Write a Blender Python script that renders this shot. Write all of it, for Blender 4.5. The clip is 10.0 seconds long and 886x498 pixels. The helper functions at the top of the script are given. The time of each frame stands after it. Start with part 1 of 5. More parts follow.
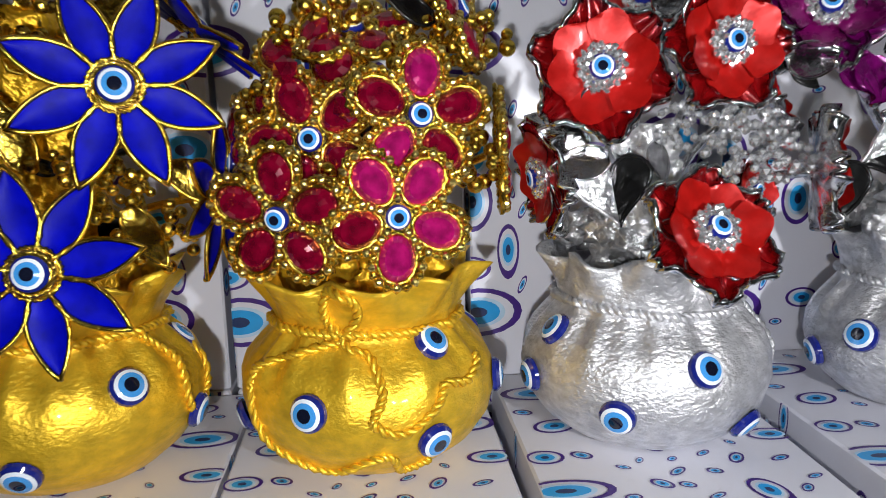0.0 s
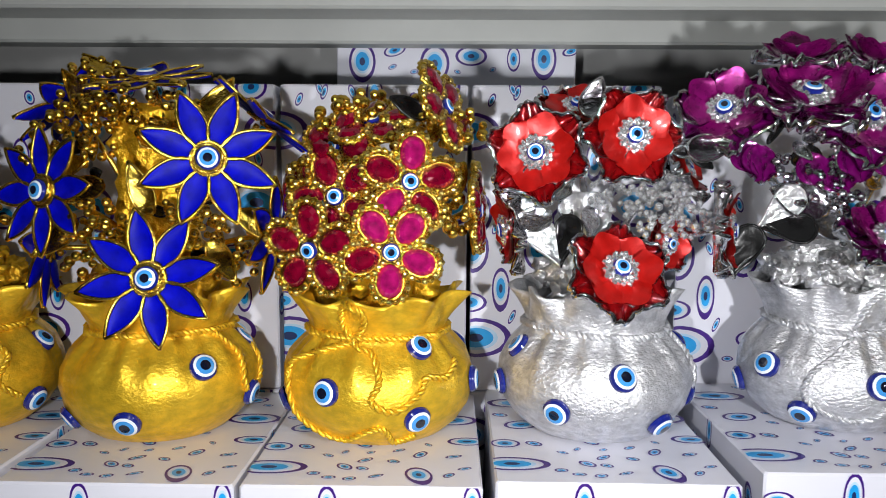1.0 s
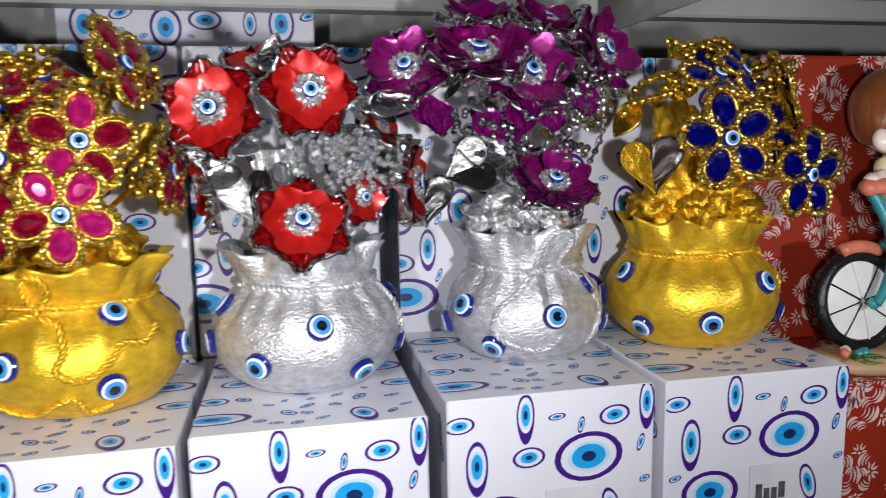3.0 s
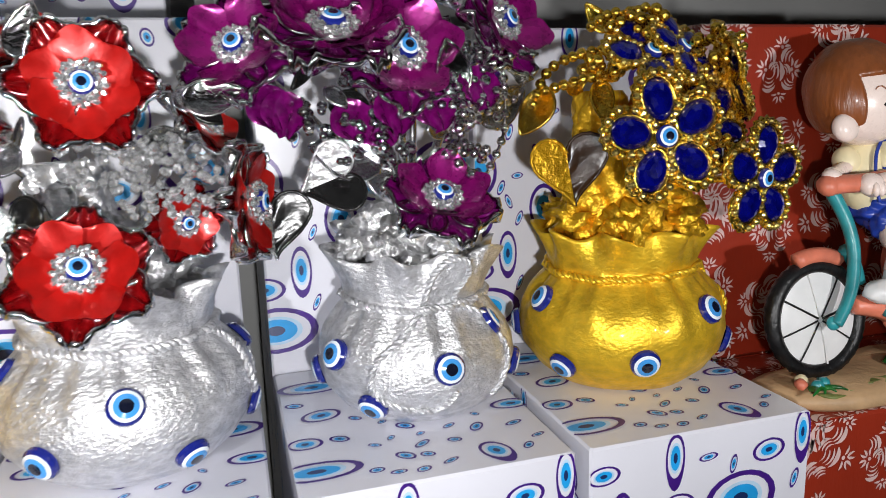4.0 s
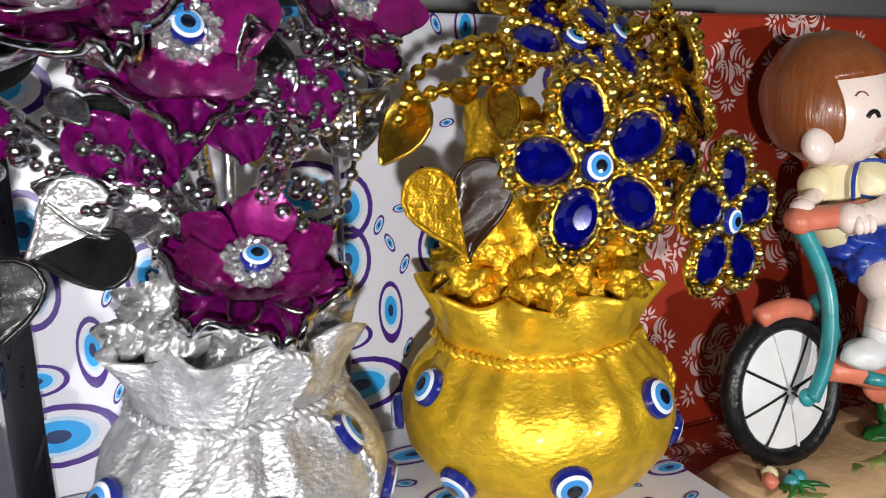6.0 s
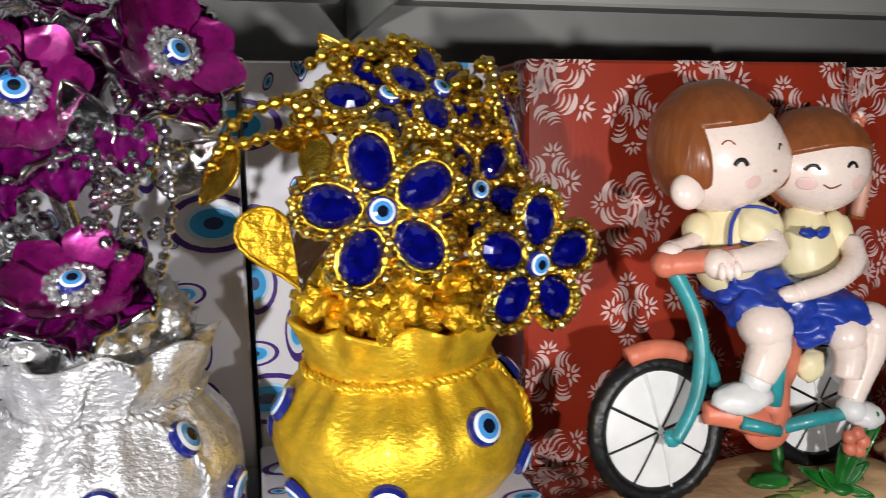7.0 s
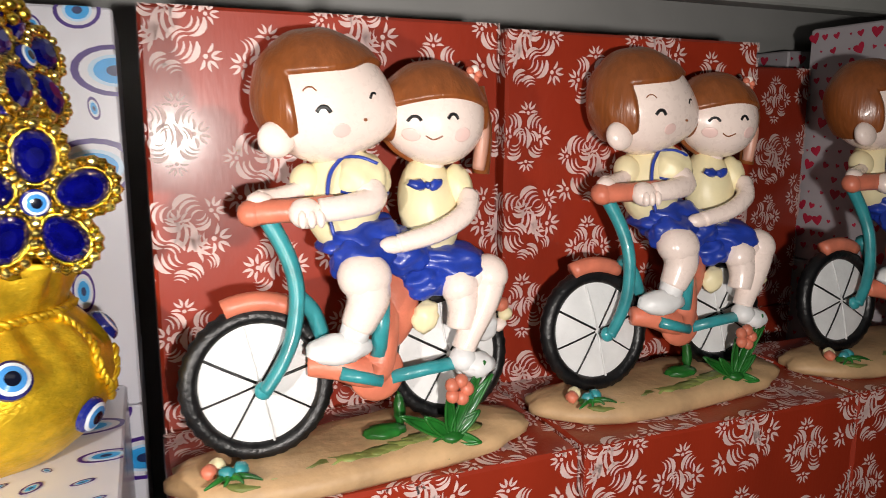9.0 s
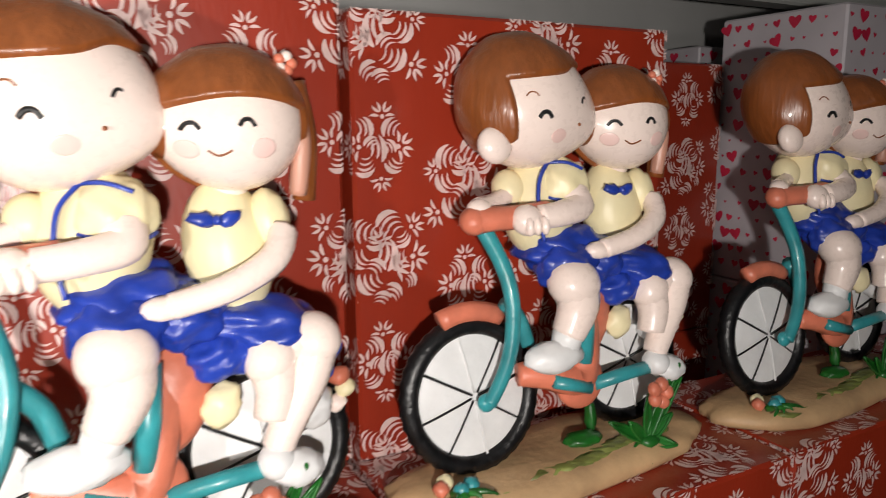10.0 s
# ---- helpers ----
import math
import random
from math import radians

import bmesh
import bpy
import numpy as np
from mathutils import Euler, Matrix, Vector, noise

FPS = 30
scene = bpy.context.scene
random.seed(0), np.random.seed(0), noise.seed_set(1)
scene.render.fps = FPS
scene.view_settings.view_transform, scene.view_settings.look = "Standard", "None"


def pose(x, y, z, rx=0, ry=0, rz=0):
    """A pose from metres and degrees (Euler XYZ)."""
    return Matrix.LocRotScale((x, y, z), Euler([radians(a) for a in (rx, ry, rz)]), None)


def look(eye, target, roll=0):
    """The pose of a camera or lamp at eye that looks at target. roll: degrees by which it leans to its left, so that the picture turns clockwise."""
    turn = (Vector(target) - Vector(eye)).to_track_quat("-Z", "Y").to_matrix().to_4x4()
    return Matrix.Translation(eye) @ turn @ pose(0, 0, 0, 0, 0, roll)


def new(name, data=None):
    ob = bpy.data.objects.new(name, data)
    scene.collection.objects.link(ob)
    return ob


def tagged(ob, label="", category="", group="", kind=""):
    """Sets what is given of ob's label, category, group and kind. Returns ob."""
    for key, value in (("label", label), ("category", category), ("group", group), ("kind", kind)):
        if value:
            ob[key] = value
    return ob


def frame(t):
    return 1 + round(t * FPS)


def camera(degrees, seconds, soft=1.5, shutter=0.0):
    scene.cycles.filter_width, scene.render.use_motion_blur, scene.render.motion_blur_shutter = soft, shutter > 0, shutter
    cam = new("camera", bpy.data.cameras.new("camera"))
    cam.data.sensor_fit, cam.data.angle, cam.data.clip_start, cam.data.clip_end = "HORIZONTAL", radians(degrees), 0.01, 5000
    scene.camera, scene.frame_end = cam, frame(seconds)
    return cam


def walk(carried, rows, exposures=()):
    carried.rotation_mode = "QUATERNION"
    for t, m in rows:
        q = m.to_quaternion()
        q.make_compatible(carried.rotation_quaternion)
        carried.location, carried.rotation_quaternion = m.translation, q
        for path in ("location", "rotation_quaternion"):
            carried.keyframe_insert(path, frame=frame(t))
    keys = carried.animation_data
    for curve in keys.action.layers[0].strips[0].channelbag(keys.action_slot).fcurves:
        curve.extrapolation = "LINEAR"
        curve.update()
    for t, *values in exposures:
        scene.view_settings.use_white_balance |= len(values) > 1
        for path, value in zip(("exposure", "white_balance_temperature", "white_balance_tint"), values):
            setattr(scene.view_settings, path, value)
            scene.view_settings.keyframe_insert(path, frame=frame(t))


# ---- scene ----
cam = camera(63.3, 10.0, soft=0.8, shutter=0.25)
PATH = [
    (0, (-0.022, -0.003, 1.321), (0.164, 1.949, 0.932), -0.9),
    (0.5, (0.003, -0.063, 1.323), (0.02, 1.917, 1.037), 0.1),
    (1, (0.018, -0.112, 1.325), (-0.013, 1.875, 1.103), 0.4),
    (1.5, (0.022, -0.145, 1.324), (0.048, 1.845, 1.124), 0.3),
    (2, (0.031, -0.16, 1.318), (0.162, 1.821, 1.077), -0.2),
    (2.5, (0.055, -0.157, 1.314), (0.328, 1.806, 1.046), -0.2),
    (3, (0.094, -0.13, 1.312), (0.508, 1.807, 1.032), -1.0),
    (3.2, (0.109, -0.113, 1.313), (0.571, 1.813, 1.03), -1.0),
    (4.3, (0.168, -0.015, 1.332), (0.777, 1.845, 0.92), -1.8),
    (4.5, (0.177, -0.002, 1.332), (0.831, 1.841, 0.913), -1.6),
    (5, (0.191, 0.037, 1.332), (0.911, 1.852, 0.899), -1.9),
    (5.2, (0.193, 0.055, 1.33), (0.94, 1.853, 0.875), -1.7),
    (6.3, (0.237, 0.061, 1.334), (0.982, 1.883, 0.979), -1.6),
    (6.5, (0.254, 0.047, 1.335), (0.925, 1.899, 0.987), -1.9),
    (7, (0.301, 0.007, 1.34), (0.815, 1.913, 1.019), -0.9),
    (7.5, (0.349, -0.015, 1.332), (0.891, 1.879, 0.989), 0.3),
    (8, (0.388, -0.034, 1.325), (0.989, 1.837, 0.954), 1.0),
    (8.5, (0.411, -0.044, 1.322), (1.098, 1.805, 0.993), -0.2),
    (9, (0.436, -0.034, 1.32), (1.195, 1.783, 0.969), 0.1),
    (9.5, (0.468, 0.003, 1.316), (1.286, 1.793, 0.958), -0.3),
    (10, (0.514, 0.039, 1.321), (1.457, 1.77, 0.979), -0.4),
]
walk(cam, [(t, look(eye, target, roll)) for t, eye, target, roll in PATH],
     [(0, -0.3, 6250, 10), (0.7, -0.05, 6250, 10), (1.5, -0.03, 6350, 10), (3.0, -0.12, 6300, 10), (4.5, 0.2, 6450, 10), (7, 0.35, 6600, 10), (8.5, 0.75, 7000, 12), (10, 1.05, 6950, 12)])

# ---------------- world and light ----------------
world = bpy.data.worlds.new("shop_air")
scene.world = world
world.use_nodes = True
world.node_tree.nodes["Background"].inputs[0].default_value = (0.62, 0.68, 0.78, 1)
world.node_tree.nodes["Background"].inputs[1].default_value = 0.001


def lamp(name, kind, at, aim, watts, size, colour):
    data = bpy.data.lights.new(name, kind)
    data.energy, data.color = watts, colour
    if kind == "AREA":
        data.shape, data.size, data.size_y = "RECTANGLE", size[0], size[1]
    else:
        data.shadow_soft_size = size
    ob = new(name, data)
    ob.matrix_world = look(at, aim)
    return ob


# the phone's one moving white torch, stood in for by three fixed spots
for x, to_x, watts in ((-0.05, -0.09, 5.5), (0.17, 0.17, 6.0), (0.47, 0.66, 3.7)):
    torch = lamp("torch_station_light", "SPOT", (x, -0.10, 1.301), (to_x, 0.3, 1.275), watts, 0.007, (1.0, 0.985, 0.975))
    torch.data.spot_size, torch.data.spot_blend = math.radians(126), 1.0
# the shop's ceiling tube is assumed: an unseen lamp added as faint fill
lamp("ceiling_fill_light", "AREA", (0.2, -0.9, 2.52), (0.2, -0.9, 0), 0.6, (2.4, 0.3), (0.92, 0.97, 1.0))


# ---------------- materials ----------------
def material(name, colour, rough=0.5, metal=0.0, vary=0.12, scale=40.0, bump=0.0, bump_scale=300.0,
             coat=0.0, spec=0.5, stretch=(1, 1, 1), dark=None, coat_rough=0.08):
    m = bpy.data.materials.new(name)
    m.use_nodes = True
    nt = m.node_tree
    b = nt.nodes["Principled BSDF"]
    b.inputs["Roughness"].default_value = rough
    b.inputs["Metallic"].default_value = metal
    b.inputs["Coat Weight"].default_value = coat
    b.inputs["Coat Roughness"].default_value = coat_rough
    b.inputs["Specular IOR Level"].default_value = spec
    tc = nt.nodes.new("ShaderNodeTexCoord")
    mp = nt.nodes.new("ShaderNodeMapping")
    mp.inputs["Scale"].default_value = stretch
    nt.links.new(tc.outputs["Object"], mp.inputs["Vector"])
    n1 = nt.nodes.new("ShaderNodeTexNoise")
    n1.inputs["Scale"].default_value, n1.inputs["Detail"].default_value = scale, 6
    nt.links.new(mp.outputs["Vector"], n1.inputs["Vector"])
    ramp = nt.nodes.new("ShaderNodeMapRange")
    ramp.inputs[1].default_value, ramp.inputs[2].default_value = 0.3, 0.7
    nt.links.new(n1.outputs["Fac"], ramp.inputs[0])
    mix = nt.nodes.new("ShaderNodeMix")
    mix.data_type = "RGBA"
    lo = dark if dark else tuple(c * (1 - 2 * vary) for c in colour)
    hi = tuple(min(1, c * (1 + vary)) for c in colour)
    mix.inputs["A"].default_value, mix.inputs["B"].default_value = (*lo, 1), (*hi, 1)
    nt.links.new(ramp.outputs[0], mix.inputs["Factor"])
    nt.links.new(mix.outputs["Result"], b.inputs["Base Color"])
    n2 = nt.nodes.new("ShaderNodeTexNoise")
    n2.inputs["Scale"].default_value, n2.inputs["Detail"].default_value = bump_scale, 4
    nt.links.new(mp.outputs["Vector"], n2.inputs["Vector"])
    rr = nt.nodes.new("ShaderNodeMapRange")
    rr.inputs[3].default_value, rr.inputs[4].default_value = max(0.02, rough * 0.8), min(1, rough * 1.2)
    nt.links.new(n2.outputs["Fac"], rr.inputs[0])
    nt.links.new(rr.outputs[0], b.inputs["Roughness"])
    if bump:
        bp = nt.nodes.new("ShaderNodeBump")
        bp.inputs["Strength"].default_value, bp.inputs["Distance"].default_value = bump, 0.001
        nt.links.new(n2.outputs["Fac"], bp.inputs["Height"])
        nt.links.new(bp.outputs["Normal"], b.inputs["Normal"])
    return m


CARD = material("white_printed_card", (0.74, 0.74, 0.81), 0.34, vary=0.02, scale=20, bump=0.05, bump_scale=700, coat=0.25)
INK_PURPLE = material("purple_ink", (0.055, 0.012, 0.21), 0.35, vary=0.1, scale=90, coat=0.25)
INK_BLUE = material("sky_blue_ink", (0.02, 0.36, 0.80), 0.35, vary=0.08, scale=90, coat=0.25)
INK_PALE = material("pale_blue_ink", (0.50, 0.70, 0.88), 0.35, vary=0.05, scale=90, coat=0.25)
INK_NAVY = material("navy_ink", (0.012, 0.03, 0.12), 0.35, vary=0.1, scale=90, coat=0.25)
INK_GREY = material("grey_ink", (0.10, 0.10, 0.11), 0.5, vary=0.3, scale=200)
STICKER = material("grey_white_sticker", (0.70, 0.70, 0.74), 0.5, vary=0.05)
BROWN = material("russet_card", (0.32, 0.028, 0.010), 0.40, vary=0.10, scale=18, bump=0.10, bump_scale=500, coat=0.32, stretch=(1, 1, 0.25), coat_rough=0.17)
# white card greyed in place of the light's fall-off at the row's end
HEART_CARD = material("dimmed_white_card", (0.46, 0.43, 0.46), 0.5, vary=0.06, scale=20)
INK_PINK = material("pale_pink_ink", (0.70, 0.51, 0.48), 0.45, vary=0.08, scale=120)
HEART_RED = material("crimson_ink", (0.55, 0.02, 0.06), 0.45, vary=0.15, scale=60)
GOLD = material("gold_paint", (0.86, 0.54, 0.028), 0.40, 0.62, vary=0.12, scale=140, bump=0.5, bump_scale=420, stretch=(1, 1, 1.5), coat=0.12)
SILVER = material("silver_paint", (0.74, 0.74, 0.76), 0.37, 0.72, vary=0.14, scale=160, bump=1.1, bump_scale=420, stretch=(1, 1, 1.5), coat=0.1)
FOIL_GOLD = material("crumpled_gold_clay", (0.88, 0.49, 0.022), 0.34, 0.72, vary=0.2, scale=60, bump=2.2, bump_scale=230)
FOIL_SILVER = material("crumpled_silver_clay", (0.80, 0.80, 0.81), 0.30, 0.80, vary=0.2, scale=60, bump=2.4, bump_scale=240)
GOLD_METAL = material("polished_gold_metal", (0.92, 0.58, 0.08), 0.17, 1.0, vary=0.2, scale=200, bump=0.6, bump_scale=500)
SILVER_METAL = material("polished_silver_metal", (0.74, 0.74, 0.76), 0.11, 1.0, vary=0.2, scale=200, bump=0.45, bump_scale=500)
# dark brown stands for the dark reflection in a gold leaf's turned half
GOLD_DARK_REFLECTION = material("gold_dark_reflection", (0.030, 0.014, 0.006), 0.24, vary=0.2, scale=80, bump=0.3, bump_scale=200, spec=0.3)
# black stands for shade within the foliage and dark reflections on heart leaves
SHADE_BLACK = material("shade_black_leaf", (0.008, 0.008, 0.008), 0.22, vary=0.3, scale=100, bump=0.3, bump_scale=200, spec=0.35)
BLUE_ENAMEL = material("royal_blue_enamel", (0.001, 0.002, 0.36), 0.45, vary=0.2, scale=120, coat=0.0, spec=0.08)
RED_ENAMEL = material("red_enamel", (0.44, 0.006, 0.004), 0.36, 0.4, vary=0.15, scale=150, bump=0.12, bump_scale=300, coat=0.15)
PURPLE_ENAMEL = material("purple_enamel", (0.24, 0.004, 0.14), 0.28, 0.5, vary=0.2, scale=150, bump=0.12, bump_scale=300, coat=0.2)
RED_GLASS = material("red_lacquer", (0.30, 0.004, 0.006), 0.10, 0.55, vary=0.3, scale=180, bump=0.5, bump_scale=260, coat=0.8)
PURPLE_GLASS = material("purple_lacquer", (0.22, 0.004, 0.16), 0.10, 0.55, vary=0.3, scale=180, bump=0.5, bump_scale=260, coat=0.8)
GEM_RED = material("ruby_glass", (0.26, 0.002, 0.025), 0.06, 0.55, vary=0.4, scale=160, coat=1.0)
GEM_PINK = material("pink_glass", (0.55, 0.010, 0.17), 0.06, 0.55, vary=0.35, scale=160, coat=1.0)
GEM_BLUE = material("sapphire_glass", (0.002, 0.003, 0.18), 0.06, 0.5, vary=0.4, scale=160, coat=1.0)
CHAMPAGNE = material("champagne_rhinestone", (1.0, 0.72, 0.21), 0.24, 1.0, vary=0.1, scale=300)
CRYSTAL = material("clear_crystal", (0.95, 0.96, 0.98), 0.20, 0.88, vary=0.15, scale=300)
BEAD_NAVY = material("navy_glass", (0.012, 0.02, 0.20), 0.12, vary=0.2, coat=0.8)
BEAD_WHITE = material("white_glass", (0.80, 0.86, 0.92), 0.15, vary=0.04, coat=0.8)
BEAD_BLUE = material("light_blue_glass", (0.06, 0.30, 0.70), 0.12, vary=0.1, coat=0.8)
BEAD_BLACK = material("black_glass", (0.006, 0.008, 0.02), 0.1, coat=0.8)
WHITE_METAL = material("white_painted_steel", (0.44, 0.45, 0.43), 0.38, vary=0.05, scale=12, bump=0.04, bump_scale=200)
WALL = material("grey_back_panel", (0.40, 0.40, 0.39), 0.55, vary=0.08, scale=8)
# unseen shop shell, coloured dark to hold down bounce and reflections
ROOM = material("dark_shell_paint", (0.09, 0.09, 0.09), 0.8, vary=0.08, scale=3)
FLOOR = material("shop_floor_tile", (0.14, 0.135, 0.13), 0.4, vary=0.12, scale=4)

# resin paints of the figurines
SKIN = material("cream_pink_paint", (0.91, 0.755, 0.685), 0.28, vary=0.02, scale=30, coat=0.35)
HAIR = material("chestnut_paint", (0.26, 0.075, 0.020), 0.32, vary=0.10, scale=90, bump=0.5, bump_scale=160, stretch=(3, 3, 0.5), coat=0.3)
CREAM = material("cream_paint", (0.84, 0.74, 0.46), 0.4, vary=0.06, scale=40, bump=0.15)
BLUE = material("cobalt_paint", (0.016, 0.05, 0.38), 0.35, vary=0.18, scale=70, bump=0.3, coat=0.15)
WHITE = material("white_paint", (0.80, 0.80, 0.80), 0.4, vary=0.06, scale=50, bump=0.25)
TEAL = material("teal_paint", (0.03, 0.30, 0.33), 0.35, vary=0.15, scale=80, bump=0.2, coat=0.2)
CORAL = material("coral_paint", (0.70, 0.20, 0.12), 0.4, vary=0.14, scale=60, bump=0.3)
BLACK = material("black_paint", (0.006, 0.006, 0.007), 0.38, vary=0.3, scale=150, bump=0.6, spec=0.5)
GREEN = material("leaf_green_paint", (0.012, 0.15, 0.02), 0.38, vary=0.3, scale=60, coat=0.2)
TAN = material("sandy_tan_paint", (0.56, 0.36, 0.19), 0.55, vary=0.16, scale=45, bump=0.5, bump_scale=220)
BLUSH = material("rose_paint", (0.90, 0.63, 0.58), 0.35, vary=0.08, coat=0.3)
OLIVE = material("faded_olive_paint", (0.20, 0.23, 0.06), 0.5, vary=0.25, scale=90, bump=0.5, bump_scale=220)
PALE_HAIR = material("rosy_tan_paint", (0.66, 0.33, 0.24), 0.4, vary=0.15, bump=0.4, bump_scale=150, stretch=(3, 3, 0.4))


# ---------------- mesh helpers ----------------
class Shape:
    def __init__(self):
        self.v, self.f, self.m, self.s = [], [], [], []

    def add(self, verts, faces, mat=0, smooth=True):
        o = len(self.v)
        self.v += [tuple(p) for p in verts]
        self.f += [tuple(i + o for i in q) for q in faces]
        self.m += [mat] * len(faces)
        self.s += [smooth] * len(faces)

    def mesh(self, name, mats):
        me = bpy.data.meshes.new(name)
        me.from_pydata(self.v, [], self.f)
        for m in mats:
            me.materials.append(m)
        me.polygons.foreach_set("material_index", self.m)
        me.polygons.foreach_set("use_smooth", self.s)
        me.update()
        return me


def part(name, shape, mats, parent=None, label="", at=None):
    """One mesh object under a thing or a part; shape may be a mesh that is shared."""
    mats = mats if isinstance(mats, (list, tuple)) else [mats]
    ob = new(name, shape.mesh(name, mats) if isinstance(shape, Shape) else shape)
    if parent:
        ob.parent = parent
    if at is not None:
        ob.matrix_basis = at
    return tagged(ob, label, kind="stuff" if name.endswith("_print") else "")


def thing(name, at, label, category, group="", kind=""):
    ob = new(name)
    ob.empty_display_size = 0.02
    ob.matrix_basis = at if isinstance(at, Matrix) else Matrix.Translation(at)
    return tagged(ob, label, category, group, kind)


def grid_faces(rows, cols, close=True):
    out = []
    for i in range(rows - 1):
        for j in range(cols if close else cols - 1):
            k = (j + 1) % cols
            out.append((i * cols + j, i * cols + k, (i + 1) * cols + k, (i + 1) * cols + j))
    return out


def spline(pts, n=8):
    p = [Vector(q) for q in pts]
    out = []
    for i in range(len(p) - 1):
        a, b, c, d = p[max(i - 1, 0)], p[i], p[i + 1], p[min(i + 2, len(p) - 1)]
        for k in range(n):
            t = k / n
            out.append(0.5 * (2 * b + (c - a) * t + (2 * a - 5 * b + 4 * c - d) * t * t + (3 * b - a - 3 * c + d) * t ** 3))
    return out + [p[-1]]


def tube(sh, pts, r, mat=0, n=6, closed=False, flat=1.0):
    pts = [Vector(p) for p in pts]
    rows, ref = [], None
    m = len(pts)
    for i, p in enumerate(pts):
        q = pts[(i + 1) % m] if closed or i < m - 1 else p
        o = pts[i - 1] if closed or i > 0 else p
        d = (q - o).normalized() if (q - o).length > 1e-9 else Vector((0, 0, 1))
        if ref is None:
            ref = d.orthogonal().normalized()
        ref = (ref - d * ref.dot(d)).normalized()
        s = d.cross(ref)
        rad = r(i / max(1, m - 1)) if callable(r) else r
        rows.append([p + (ref * math.cos(a) + s * math.sin(a) * flat) * rad for a in (2 * math.pi * k / n for k in range(n))])
    verts = [v for row in rows for v in row]
    faces = grid_faces(m, n)
    if closed:
        faces += [((m - 1) * n + j, (m - 1) * n + (j + 1) % n, (j + 1) % n, j) for j in range(n)]
    else:
        faces += [tuple(range(n))[::-1], tuple((m - 1) * n + j for j in range(n))]
    sh.add(verts, faces, mat)


def rope(sh, pts, r, mat=0, turns=14, closed=False):
    """Two strands twisted about a line."""
    pts = [Vector(p) for p in pts]
    m = len(pts)
    for phase in (0, math.pi):
        line = []
        for i, p in enumerate(pts):
            d = (pts[(i + 1) % m] - pts[i - 1]) if closed or 0 < i < m - 1 else (pts[min(i + 1, m - 1)] - pts[max(i - 1, 0)])
            d.normalize()
            u = d.cross(Vector((0.13, 0.21, 0.97))).normalized()
            w = d.cross(u)
            a = phase + 2 * math.pi * turns * i / m
            line.append(p + (u * math.cos(a) + w * math.sin(a)) * r * 0.55)
        tube(sh, line, r * 0.62, mat, 5, closed)


def ico(sub):
    bm = bmesh.new()
    bmesh.ops.create_icosphere(bm, subdivisions=sub, radius=1)
    bm.verts.ensure_lookup_table()
    out = ([v.co.copy() for v in bm.verts], [tuple(v.index for v in f.verts) for f in bm.faces])
    bm.free()
    return out


ICO = {1: ico(1), 2: ico(2), 3: ico(3), 4: ico(4), 5: ico(5), 6: ico(6)}


def blob(sh, c, r, mat=0, sub=2, turn=None, smooth=True, rough=0.0, seed=0):
    r = Vector(r) if isinstance(r, (tuple, list, Vector)) else Vector((r, r, r))
    vs, fs = ICO[sub]
    out = []
    for v in vs:
        k = 1 + (rough * noise.noise(v * 2.3 + Vector((seed, seed * 1.7, 0))) if rough else 0)
        p = Vector((v.x * r.x, v.y * r.y, v.z * r.z)) * k
        out.append(Vector(c) + (turn @ p if turn else p))
    sh.add(out, fs, mat, smooth)


def box(sh, lo, hi, mat=0, bevel=0.0015):
    """A box with chamfered edges."""
    lo, hi, b = Vector(lo), Vector(hi), bevel
    ring = lambda x0, y0, x1, y1, z: [(x0 + b, y0, z), (x1 - b, y0, z), (x1, y0 + b, z), (x1, y1 - b, z), (x1 - b, y1, z), (x0 + b, y1, z), (x0, y1 - b, z), (x0, y0 + b, z)]
    v = ring(lo.x + b, lo.y + b, hi.x - b, hi.y - b, lo.z) + ring(lo.x, lo.y, hi.x, hi.y, lo.z + b) \
        + ring(lo.x, lo.y, hi.x, hi.y, hi.z - b) + ring(lo.x + b, lo.y + b, hi.x - b, hi.y - b, hi.z)
    sh.add(v, grid_faces(4, 8) + [tuple(range(7, -1, -1)), tuple(range(24, 32))], mat, False)


def aim(n, spin=0.0):
    """A turn that brings z onto n."""
    return Vector(n).normalized().to_track_quat("Z", "Y").to_matrix() @ Matrix.Rotation(spin, 3, "Z")


def placed(c, n, spin=0.0):
    return Matrix.Translation(c) @ aim(n, spin).to_4x4()


# ---------------- shop and shelf ----------------
def slab(name, lo, hi, mat, label, category, bevel=0.001):
    sh = Shape()
    box(sh, lo, hi, 0, bevel)
    return tagged(part(name, sh, mat), label, category, kind="structure")


SHELF_Z, WALL_Y = 0.962, 0.60
# unseen floor, ceiling and walls, added as a dark shell round the shelf
slab("floor", (-2.5, -3.0, -0.1), (3.5, 0.75, 0.0), FLOOR, "grey tiled shop floor", "floor")
slab("ceiling", (-2.5, -3.0, 2.6), (3.5, 0.75, 2.7), ROOM, "plain dark shop ceiling", "ceiling")
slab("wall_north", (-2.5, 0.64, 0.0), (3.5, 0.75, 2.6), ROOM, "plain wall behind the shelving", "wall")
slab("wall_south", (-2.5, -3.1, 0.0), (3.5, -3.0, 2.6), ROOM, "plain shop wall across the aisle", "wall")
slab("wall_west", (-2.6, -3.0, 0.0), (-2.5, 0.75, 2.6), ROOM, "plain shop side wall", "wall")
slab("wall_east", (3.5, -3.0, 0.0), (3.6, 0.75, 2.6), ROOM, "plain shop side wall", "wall")

